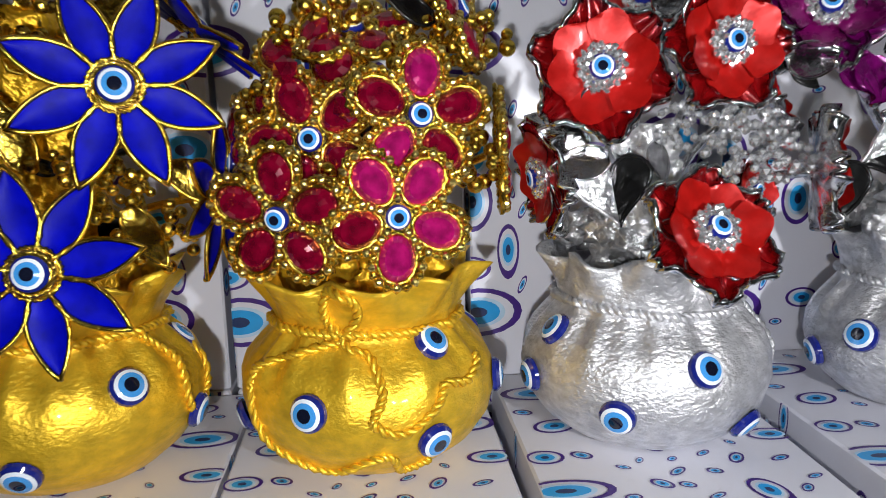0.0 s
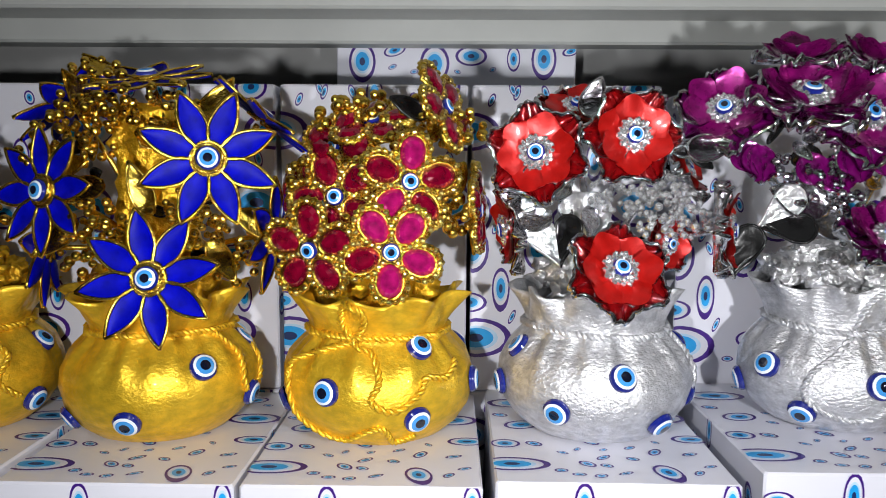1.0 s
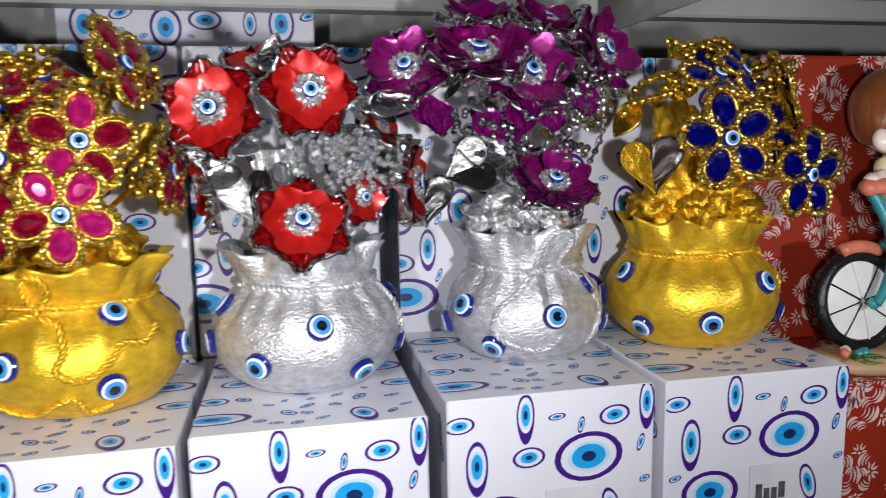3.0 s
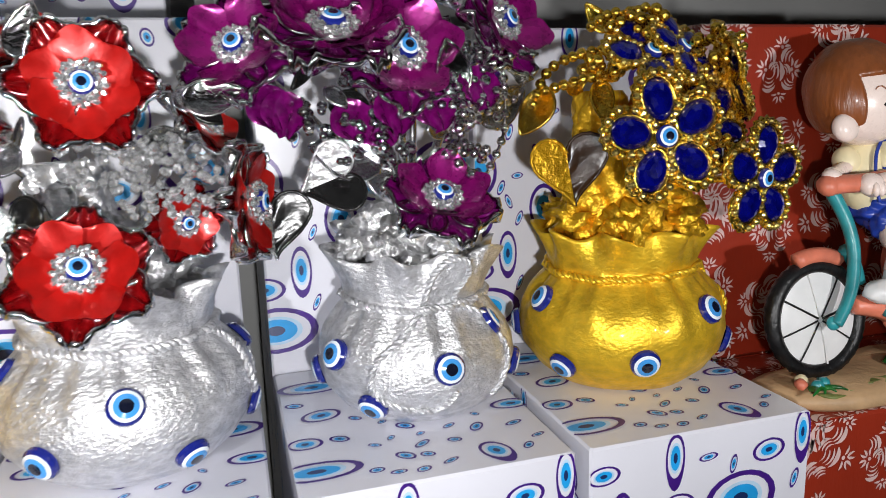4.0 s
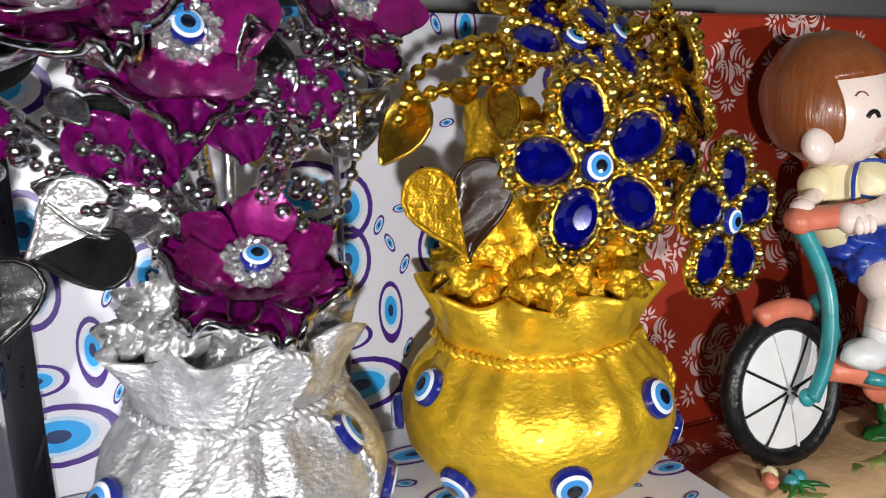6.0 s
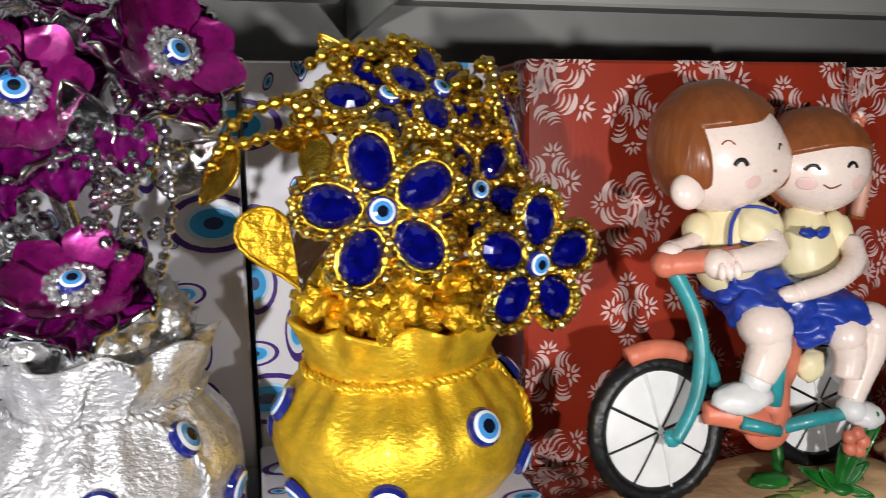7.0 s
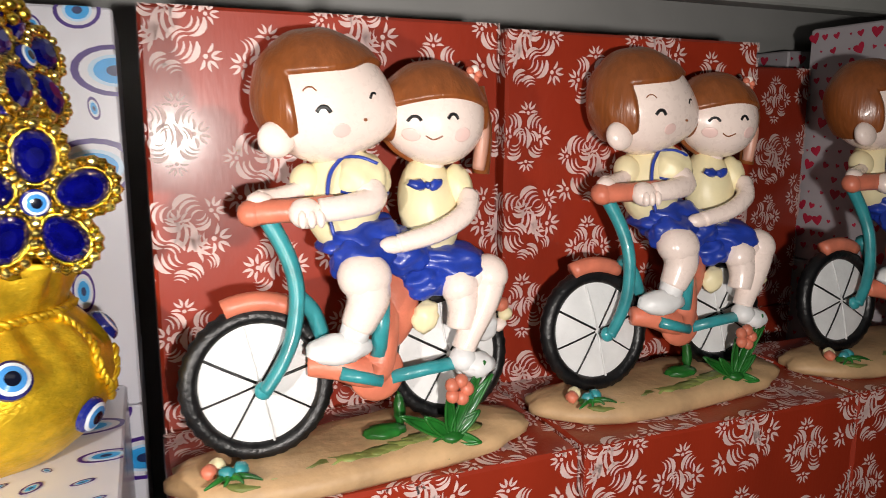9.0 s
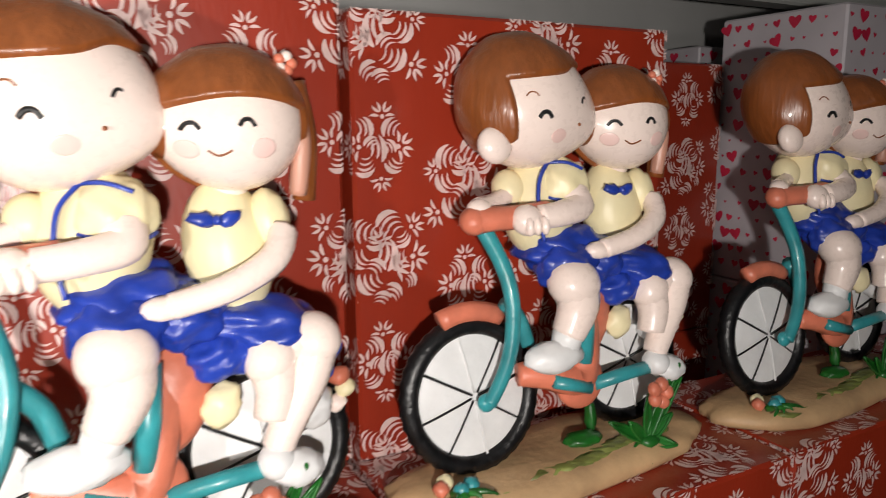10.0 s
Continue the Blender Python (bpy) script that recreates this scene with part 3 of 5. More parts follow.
def pot_shape(seed):
    sh = Shape()
    n = 120
    zs = [0, .0015, .003, .006, .010, .015, .020, .0255, .031, .036, .041, .0455, .050, .053, .056, .059, .062, .0645, .067, .069, .0715, .074, .0775, .081, .0845, .088, .091, .094]
    verts = []
    for z in zs:
        for k in range(n):
            phi = 2 * math.pi * k / n
            p = on_pot(phi, z, seed)
            p.z += 0.0028 * max(0, (z - 0.075) / 0.02) * math.sin(9 * phi + seed + 1.2)
            verts.append(p)
    for z, off in ((0.094, 0.0026), (0.086, 0.0048), (0.072, 0.006), (0.060, 0.010)):
        for k in range(n):
            phi = 2 * math.pi * k / n
            p = on_pot(phi, z, seed, -off)
            p.z += 0.0028 * max(0, (z - 0.075) / 0.02) * math.sin(9 * phi + seed + 1.2)
            verts.append(p)
    rows = len(zs) + 4
    sh.add(verts, grid_faces(rows, n) + [tuple(range(n))[::-1], tuple((rows - 1) * n + k for k in range(n))])
    return sh


def bead_mesh():
    sh = Shape()
    n, rings = 22, ((1.0, 0.0, 0), (0.97, 0.22, 0), (0.82, 0.40, 0), (0.82, 0.405, 1), (0.64, 0.50, 1), (0.64, 0.505, 2), (0.37, 0.575, 2), (0.37, 0.58, 3), (0.0, 0.62, 3))
    for (r0, z0, m0), (r1, z1, m1) in zip(rings, rings[1:]):
        a = [(r0 * math.cos(2 * math.pi * k / n), r0 * math.sin(2 * math.pi * k / n), z0) for k in range(n)]
        if r1 > 0:
            b = [(r1 * math.cos(2 * math.pi * k / n), r1 * math.sin(2 * math.pi * k / n), z1) for k in range(n)]
            sh.add(a + b, [(k, (k + 1) % n, n + (k + 1) % n, n + k) for k in range(n)], m0)
        else:
            sh.add(a + [(0, 0, z1)], [(k, (k + 1) % n, n) for k in range(n)], m0)
    return sh.mesh("eye_bead", [BEAD_NAVY, BEAD_WHITE, BEAD_BLUE, BEAD_BLACK])


EYE_BEAD = bead_mesh()


def bead(parent, c, n, size=0.0078):
    return part("eye_bead", EYE_BEAD, None, parent, at=placed(c, n) @ Matrix.Scale(size, 4))


# ---------------- blossoms, each facing its own z ----------------
def petal_grid(length, width, r0, cup, ruffle=0.0, na=9, nb=7, tip=1.0, round_tip=False, lift=0.0, pleat=4.5, spoon=0.0):
    """A petal along x from r0: grid of points."""
    rows = []
    for i in range(na):
        t = i / (na - 1)
        if round_tip:
            w = width * math.sqrt(max(0.0, 1 - (2 * (0.10 + 0.90 * t) - 1.15) ** 2 / 0.98)) if t < 0.999 else width * 0.50
        if spoon:
            w = width * (0.34 + 0.66 * min(1.0, t / 0.7)) * (1 - abs(2 * (0.10 + 0.86 * t) - 1) ** 5) ** 0.22
        elif not round_tip:
            w = width * math.sin(math.pi * (0.10 + 0.90 * t ** 0.85)) ** 0.85 + 0.0001
        row = []
        for j in range(nb):
            s = 2 * j / (nb - 1) - 1
            x = r0 + length * (t - (0.26 * s * s if spoon else 0.20 * s ** 4) * (1 if round_tip else 0) * t * t)
            z = cup * (t ** 1.6) + lift + 0.25 * width * s * s * (0.7 if cup > 0 else -0.5) + ruffle * t * t * math.sin(pleat * s + 1.2) * 0.5 - spoon * width * s * s * t
            row.append(Vector((x, w * s, z)))
        rows.append(row)
    return rows


def petal_sheet(rows, thick=0.0006):
    sh = Shape()
    na, nb = len(rows), len(rows[0])
    top = [p for row in rows for p in row]
    bot = [p - Vector((0, 0, thick)) for p in top]
    sh.add(top, grid_faces(na, nb, False))
    sh.add(bot, [q[::-1] for q in grid_faces(na, nb, False)])
    return sh


def outline(rows):
    return [r[0] for r in rows] + rows[-1][1:-1] + [r[-1] for r in rows[::-1]]


def spin(pts, a):
    m = Matrix.Rotation(a, 3, "Z")
    return [m @ p for p in pts]


# pointed blue enamel daisy
def daisy_meshes():
    rows = petal_grid(0.0275, 0.0062, 0.0072, 0.0015, tip=1)
    petal = petal_sheet(rows).mesh("petal", [BLUE_ENAMEL])
    sh = Shape()
    for k in range(8):
        a = k * math.pi / 4
        tube(sh, spin([p + Vector((0, 0, 0.0002)) for p in outline(rows)], a), 0.00085, 0, 6, True)
        tube(sh, spin([Vector((0.004, 0, -0.001)), Vector((0.009, 0, -0.001))], a), 0.0012, 0, 5)
    ring = lambda r, z: [Vector((r * math.cos(t * 2 * math.pi / 36), r * math.sin(t * 2 * math.pi / 36), z)) for t in range(36)]
    rope(sh, ring(0.0084, 0.0012), 0.0010, 0, 14, True)
    rope(sh, ring(0.0068, 0.0026), 0.0010, 0, 12, True)
    tube(sh, ring(0.0052, 0.0020), 0.0020, 0, 6, True)
    return petal, sh.mesh("petal_frame", [GOLD_METAL])


# five cut-glass drops in studded settings
def jewel_meshes(gem_mat, metal):
    rnd = random.Random(11)
    n = 16
    gem = Shape()
    outl = lambda k, z: [Vector((0.0145 + k * (0.0086 * math.cos(a) + 0.0006 * math.cos(2 * a)), k * 0.0064 * math.sin(a) * (1 + 0.22 * math.cos(a)), z)) for a in (2 * math.pi * j / n for j in range(n))]
    rings = [outl(1.0, 0.0), outl(0.98, 0.0012), outl(0.72, 0.0032), outl(0.40, 0.0040)]
    gem.add([p for r in rings for p in r], grid_faces(4, n) + [tuple(3 * n + j for j in range(n))], 0, False)
    setting = Shape()
    for k in range(5):
        a = k * 2 * math.pi / 5
        loop = [p * 1.0 for p in outl(1.10, 0.0010)]
        tube(setting, spin(loop, a), 0.0011, 0, 5, True)
        outer = [Vector((0.0150 + 1.34 * (0.0086 * math.cos(t)), 1.40 * 0.0064 * math.sin(t) * (1 + 0.30 * math.cos(t)), 0.0)) for t in (2 * math.pi * j / 20 for j in range(20))]
        for j, p in enumerate(spin(outer, a)):
            if j in (9, 10, 11):
                continue
            blob(setting, p * 0.97 + Vector((0, 0, 0.0016)), 0.0019 if (j + k) % 2 else 0.0015, 1 if (j + k) % 2 else 0, 2, turn=aim((rnd.gauss(0, .3), rnd.gauss(0, .3), 1), rnd.random() * 6), smooth=False)
        rope(setting, spin(outer, a), 0.0019, 0, 11, True)
        tube(setting, spin([Vector((0.002, 0, -0.001)), Vector((0.010, 0, -0.001))], a), 0.0014, 0, 5)
    blob(setting, (0, 0, -0.0005), (0.0055, 0.0055, 0.0025), 0, 2)
    return gem.mesh("gem_petal", [gem_mat]), setting.mesh("setting", [metal, CHAMPAGNE])


# satin enamel poppy over a lacquered, silver-rimmed under layer
def poppy_meshes(enamel, lacquer, cup=0.0056, length=0.0168):
    petal = petal_sheet(petal_grid(length, 0.0090, 0.0030, cup, 0.0010, na=12, nb=9, round_tip=True, spoon=0.32)).mesh("petal", [enamel])
    under_rows = petal_grid(0.0205, 0.0100, 0.0040, 0.0034, 0.0052, nb=13, round_tip=True, lift=-0.0026, pleat=8.0)
    under = petal_sheet(under_rows).mesh("under_petal", [lacquer])
    sh = Shape()
    for k in range(6):
        a = (k + 0.5) * math.pi / 3
        back = petal_grid(0.0218, 0.0110, 0.0040, 0.0034, 0.0056, nb=13, round_tip=True, lift=-0.0036, pleat=8.0)
        s2 = petal_sheet([spin(r, a) for r in back])
        sh.add(s2.v, s2.f)
        tube(sh, spin([p + Vector((0, 0, 0.0008)) for p in outline(back)], a), 0.0012, 0, 6, True)
    heart_sh = Shape()
    rnd = random.Random(5)
    for k in range(44):
        a, r = k * 2.4, 0.0030 + 0.0056 * math.sqrt(k / 44)
        blob(heart_sh, (r * math.cos(a), r * math.sin(a), 0.0062 - 0.26 * r + 0.0012 * rnd.random()), (0.0017, 0.0013, 0.0013), 0, 1, turn=aim((rnd.gauss(0, .6), rnd.gauss(0, .6), 1), k), smooth=False)
    blob(heart_sh, (0, 0, 0.0022), (0.0078, 0.0078, 0.0028), 0, 2)
    return petal, under, sh.mesh("calyx", [SILVER_METAL]), heart_sh.mesh("crystal_heart", [CRYSTAL])


DAISY = daisy_meshes()
RUBY, PINK, SAPPHIRE = jewel_meshes(GEM_RED, GOLD_METAL), jewel_meshes(GEM_PINK, GOLD_METAL), jewel_meshes(GEM_BLUE, GOLD_METAL)
POPPY, VIOLET = poppy_meshes(RED_ENAMEL, RED_GLASS), poppy_meshes(PURPLE_ENAMEL, PURPLE_GLASS, 0.0105, 0.0185)


def daisy(parent, c, n, turn=0.0, s=1.0):
    fl = part("daisy", DAISY[1], None, parent, "pointed blue enamel daisy with gold rims", placed(c, n, turn) @ Matrix.Scale(s, 4))
    for k in range(8):
        part("petal", DAISY[0], None, fl, at=Matrix.Rotation(k * math.pi / 4, 4, "Z"))
    bead(fl, (0, 0, 0.0030), (0, 0, 1), 0.0060)


def jewel(parent, c, n, kinds, turn=0.0, s=1.0):
    fl = part("jewel_flower", kinds[0][1], None, parent, "gold flower set with cut-glass drops", placed(c, n, turn) @ Matrix.Scale(s, 4))
    for k in range(5):
        part("gem_petal", kinds[k % len(kinds)][0], None, fl, at=pose(0, 0, 0.0004, 0, 0, 72 * k))
    bead(fl, (0, 0, 0.0018), (0, 0, 1), 0.0047)


def poppy(parent, c, n, kind, turn=0.0, s=1.0):
    s *= 1.0 if kind is POPPY else 0.98
    fl = part("poppy", kind[2], None, parent, "ruffled enamel blossom with silver edges", placed(c, n, turn) @ Matrix.Scale(s, 4))
    for k in range(6):
        part("petal", kind[0], None, fl, at=pose(0, 0, 0.0014 * (k % 2), 5 * ((k * 5) % 3 - 1), -5 * ((k * 7 + int(turn * 10)) % 3 - 1), 60 * k + 5 * (k % 3)))
    for k in range(6):
        part("under_petal", kind[1], None, fl, at=pose(0, 0, 0, 0, 0, 60 * k + 30), label="glossy lacquered petal with a silver rim")
    part("crystal_heart", kind[3], None, fl)
    bead(fl, (0, 0, 0.0056), (0, 0, 1), 0.0046)


def leaf(sh, c, n, length, width, turn, mat=0, curl=0.3):
    rows = petal_grid(length, width, 0.0, length * curl, 0.001)
    m = aim(n, turn)
    s2 = petal_sheet(rows, 0.001)
    sh.add([Vector(c) + m @ Vector(p) for p in s2.v], s2.f, mat)
    tube(sh, [Vector(c) + m @ p for p in outline(rows)], 0.0008, mat, 5, True)


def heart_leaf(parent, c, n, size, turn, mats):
    """A heart-shaped leaf folded along its middle: two halves, each a part; a dark colour paints in one half's
    reflection.
    """
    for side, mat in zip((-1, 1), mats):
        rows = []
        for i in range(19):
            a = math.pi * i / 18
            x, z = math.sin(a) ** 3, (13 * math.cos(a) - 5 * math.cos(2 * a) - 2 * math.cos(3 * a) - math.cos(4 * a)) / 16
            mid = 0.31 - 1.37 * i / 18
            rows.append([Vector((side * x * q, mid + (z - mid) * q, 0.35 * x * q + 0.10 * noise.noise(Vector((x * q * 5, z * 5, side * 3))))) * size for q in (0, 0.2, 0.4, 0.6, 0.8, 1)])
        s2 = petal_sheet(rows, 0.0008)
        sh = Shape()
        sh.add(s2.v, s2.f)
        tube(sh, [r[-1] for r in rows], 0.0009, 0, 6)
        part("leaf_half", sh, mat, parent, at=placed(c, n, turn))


def cluster(sh, c, spread, count, r, seed, mat=0, smooth=True):
    rnd = random.Random(seed)
    for _ in range(count):
        d = Vector((rnd.gauss(0, 1), rnd.gauss(0, 1), rnd.gauss(0, 1))) * 0.5
        d *= min(1.0, 0.72 / max(d.length, 1e-6))
        p = Vector(c) + Vector((d.x * spread[0], d.y * spread[1], d.z * spread[2]))
        blob(sh, p, r * rnd.uniform(0.75, 1.2), mat, 2 if smooth else 1, smooth=smooth)


def chain(sh, pts, r, mat=0):
    line = spline(pts, 12)
    last = None
    for p in line:
        if last is None or (p - last).length > r * 1.75:
            blob(sh, p, r, mat, 2)
            last = p
    tube(sh, line, r * 0.4, mat, 5)


def trunk(sh, height, r0, r1, seed, mat=0, lean=(0, 0)):
    """Lumpy clay stump that rises out of the sack."""
    n, rows = 64, 30
    verts = []
    for i in range(rows):
        t = i / (rows - 1)
        z = 0.074 + t * height
        r = r0 + (r1 - r0) * t ** 0.45
        for k in range(n):
            a = 2 * math.pi * k / n
            q = Vector((math.cos(a), math.sin(a), 0))
            k2 = 1 + 0.10 * math.sin(7 * a + seed + 30 * z) + 0.34 * noise.noise(Vector((q.x * 1.7, q.y * 1.7, z * 70 + seed))) + 0.26 * noise.noise(Vector((q.x * 4, q.y * 4, z * 190 + seed)))
            rk = r * k2 if z > 0.100 else min(r * k2, 0.035)
            verts.append(Vector((q.x * rk + lean[0] * t, q.y * rk + lean[1] * t, z)))
    sh.add(verts, grid_faces(rows, n) + [tuple((rows - 1) * n + k for k in range(n))], mat)


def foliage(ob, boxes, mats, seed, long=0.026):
    """Small metal leaves behind the blossoms, in a few boxes of centre and half size; black ones paint in the shade
    between.
    """
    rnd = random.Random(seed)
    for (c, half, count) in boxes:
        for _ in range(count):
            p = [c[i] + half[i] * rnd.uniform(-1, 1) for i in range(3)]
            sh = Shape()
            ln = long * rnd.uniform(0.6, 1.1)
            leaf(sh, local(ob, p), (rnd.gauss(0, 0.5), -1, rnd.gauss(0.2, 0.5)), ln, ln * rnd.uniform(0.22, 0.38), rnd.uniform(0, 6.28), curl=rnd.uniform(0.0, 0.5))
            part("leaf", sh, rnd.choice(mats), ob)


POT_Y = 0.312


def potted(x, z, mat, label, seed, beads, ropes=(), stump=(0.045, 0.034, 0.012), lean=(0, 0), k=1.0):
    size = Matrix.Scale(k, 4)
    ob = thing("flower_pot_ornament", (x, POT_Y, z), label, "ornament", "sack pots")
    part("pot", pot_shape(seed), mat, ob, at=size)
    sh = Shape()
    ring = [on_pot(2 * math.pi * k / 150, 0.0675 + 0.0012 * math.sin(4 * math.pi * k / 150 + seed), seed, 0.0012) for k in range(150)]
    rope(sh, ring, 0.0022, 0, 40, True)
    part("neck_cord", sh, mat, ob, at=size)
    for line in ropes:
        sh = Shape()
        pts = [on_pot(math.radians(a), h, seed, 0.0009) for a, h in [(p.x, p.z) for p in spline([(a, 0, h) for a, h in line], 14)]]
        length = sum((q - p).length for p, q in zip(pts, pts[1:]))
        rope(sh, pts, 0.0019, 0, length / 0.0080)
        part("cord", sh, mat, ob, at=size)
    for a, h in beads:
        phi = math.radians(a)
        h = min(h, 0.045) + max(0.0, h - 0.045) / squat(seed)
        p, up, side = on_pot(phi, h, seed), on_pot(phi, h + 0.004, seed) - on_pot(phi, h - 0.004, seed), on_pot(phi + 0.08, h, seed) - on_pot(phi - 0.08, h, seed)
        bead(ob, p * k, side.cross(up))
    sh = Shape()
    trunk(sh, stump[0], stump[1], stump[2], seed, 0, lean)
    rnd = random.Random(int(seed * 10))
    for i in range(64):
        a, q = rnd.uniform(0, 6.28), rnd.uniform(0.008, 0.92 * stump[1])
        h = 0.092 + max(0.0, stump[1] - q) * 0.85 + rnd.uniform(0, 0.006)
        blob(sh, (q * math.cos(a), q * math.sin(a), h), (0.0085 * rnd.uniform(0.7, 1.3), 0.0085 * rnd.uniform(0.7, 1.3), 0.0075), 0, 3, rough=0.9, seed=i + seed)
    part("stump", sh, FOIL_GOLD if mat is GOLD else FOIL_SILVER, ob, at=size @ Matrix.Translation((0, 0, -0.045 * (1 - squat(seed)))))
    return ob


def stems(ob, tips, r, mat, start=(0, 0, 0.09)):
    for p in tips:
        sh = Shape()
        a, b = Vector(start), Vector(p)
        mid = (a + b) / 2 + Vector((0, 0.008, 0.006))
        tube(sh, spline([a, mid, b], 8), r, 0, 6)
        part("stem", sh, mat, ob)


def local(ob, p):
    return Vector(p) - ob.matrix_basis.translation


# gold pot with blue daisies
g1 = potted(-0.158, 1.1685, GOLD, "gold sack pot with eye beads and blue daisies", 1.0, [(45, .046), (2, .020), (-45, .017), (80, .024), (100, .052), (-100, .05)],
            [[(62, .066), (74, .052), (70, .034), (80, .022), (92, .03), (98, .055)]], (0.125, 0.033, 0.017), (0.004, -0.012))
spots = [((-0.103, 0.242, 1.329), (0.25, -1, 0.12), 0.39), ((-0.130, 0.231, 1.271), (0.05, -1, 0.18), 0.2), ((-0.197, 0.262, 1.312), (-0.35, -0.92, 0.12), 0.1), ((-0.150, 0.285, 1.372), (0.0, -0.35, 1), 0.1),
         ((-0.083, 0.292, 1.287), (0.95, -0.25, -0.1), 0.3), ((-0.092, 0.300, 1.352), (0.6, 0.2, 0.8), 0.5), ((-0.205, 0.31, 1.36), (-0.7, 0.1, 0.8), 0.3), ((-0.218, 0.30, 1.278), (-1, -0.2, 0), 0.2)]
for c, n, a in spots:
    daisy(g1, local(g1, c), n, a)
stems(g1, [local(g1, c) - Vector(n).normalized() * 0.004 for c, n, a in spots], 0.0018, GOLD_METAL)
for k, c in enumerate(((-0.185, 0.285, 1.345), (-0.20, 0.28, 1.335), (-0.170, 0.27, 1.362), (-0.135, 0.275, 1.352), (-0.165, 0.262, 1.29), (-0.125, 0.272, 1.300), (-0.182, 0.285, 1.278), (-0.11, 0.285, 1.278))):
    sh = Shape()
    cluster(sh, local(g1, c), (0.028, 0.02, 0.026), 44, 0.0026, 20 + k)
    part("ball_sprig", sh, GOLD_METAL, g1, "small gold balls on a sprig")

for c, n, a, ln in (((-0.18, 0.285, 1.35), (-0.4, -1, 0.3), 2.2, 0.032), ((-0.15, 0.28, 1.335), (0, -1, 0.5), 1.4, 0.03), ((-0.125, 0.285, 1.345), (0.2, -1, 0.5), 0.9, 0.034), ((-0.17, 0.272, 1.315), (-0.2, -1, 0.2), 3.4, 0.03), ((-0.10, 0.28, 1.30), (0.4, -1, 0), -0.5, 0.03),
                    ((-0.19, 0.28, 1.295), (-0.4, -1, 0.1), 3.9, 0.03), ((-0.145, 0.27, 1.30), (0, -1, 0.2), 1.9, 0.028), ((-0.115, 0.275, 1.285), (0.2, -1, 0.1), -1.0, 0.026), ((-0.165, 0.29, 1.37), (0, -0.6, 0.8), 2.6, 0.03)):
    sh = Shape()
    leaf(sh, local(g1, c), n, ln, ln * 0.22, a)
    part("leaf", sh, GOLD_METAL, g1)

foliage(g1, (((-0.155, 0.29, 1.32), (0.045, 0.012, 0.04), 16),), (GOLD_METAL, GOLD_METAL, SHADE_BLACK), 1, 0.018)

# gold pot with ruby and pink cut-glass flowers
g2 = potted(-0.027, 1.1685, GOLD, "gold sack pot with ruby cut-glass flowers", 2.3, [(-24, .037), (36, .058), (28, .022), (78, .034), (-80, .02), (110, .05)],
            [[(-14, .068), (-22, .078), (-18, .092), (-6, .090), (-4, .078), (-12, .066), (2, .058), (6, .044), (2, .034), (14, .028), (28, .036), (34, .044), (48, .042), (60, .05)],
             [(-12, .066), (-40, .058), (-58, .046), (-48, .018), (-20, .008), (6, .018), (16, .007), (30, .010)]], (0.060, 0.032, 0.012))
spots = [((-0.005, 0.257, 1.318), (0.2, -1, 0.15), 0.2, (RUBY, PINK)), ((-0.014, 0.250, 1.283), (0.1, -1, 0.0), 0.9, (PINK, PINK, RUBY)), ((-0.056, 0.255, 1.283), (-0.3, -1, -0.1), 0.3, (RUBY,)), ((-0.044, 0.264, 1.310), (-0.15, -1, 0.1), 0.7, (RUBY,)),
         ((-0.048, 0.285, 1.335), (-0.5, -0.8, 0.4), 0.1, (RUBY,)), ((0.012, 0.285, 1.358), (0.9, -0.4, 0.4), 0.6, (RUBY,)), ((0.030, 0.292, 1.302), (1, -0.15, 0.05), 0.2, (RUBY,)), ((-0.075, 0.29, 1.30), (-1, -0.3, 0.1), 0.4, (RUBY,)), ((-0.028, 0.29, 1.350), (-0.1, -0.5, 0.9), 0.4, (RUBY,))]
for c, n, a, kinds in spots:
    jewel(g2, local(g2, c), n, kinds, a)
stems(g2, [local(g2, s[0]) - Vector(s[1]).normalized() * 0.003 for s in spots], 0.0018, GOLD_METAL)
for k, c in enumerate(((-0.046, 0.29, 1.352), (-0.030, 0.29, 1.358), (0.012, 0.288, 1.345), (-0.002, 0.29, 1.352), (0.022, 0.29, 1.348), (-0.015, 0.275, 1.335), (-0.030, 0.268, 1.300), (-0.06, 0.275, 1.318), (0.018, 0.278, 1.30))):
    sh = Shape()
    cluster(sh, local(g2, c), (0.017, 0.014, 0.015), 20, 0.0030, 40 + k)
    part("ball_sprig", sh, GOLD_METAL, g2, "small gold balls on a sprig")
for c, r in (((-0.030, 0.258, 1.322), 0.0062), ((-0.052, 0.265, 1.335), 0.005)):
    sh = Shape()
    blob(sh, local(g2, c), (r, 0.004, r), 0, 1, smooth=False)
    part("round_gem", sh, GEM_RED, g2, "round ruby cut glass")

foliage(g2, (((-0.022, 0.285, 1.32), (0.042, 0.010, 0.035), 8),), (GOLD_METAL, SHADE_BLACK), 2, 0.02)

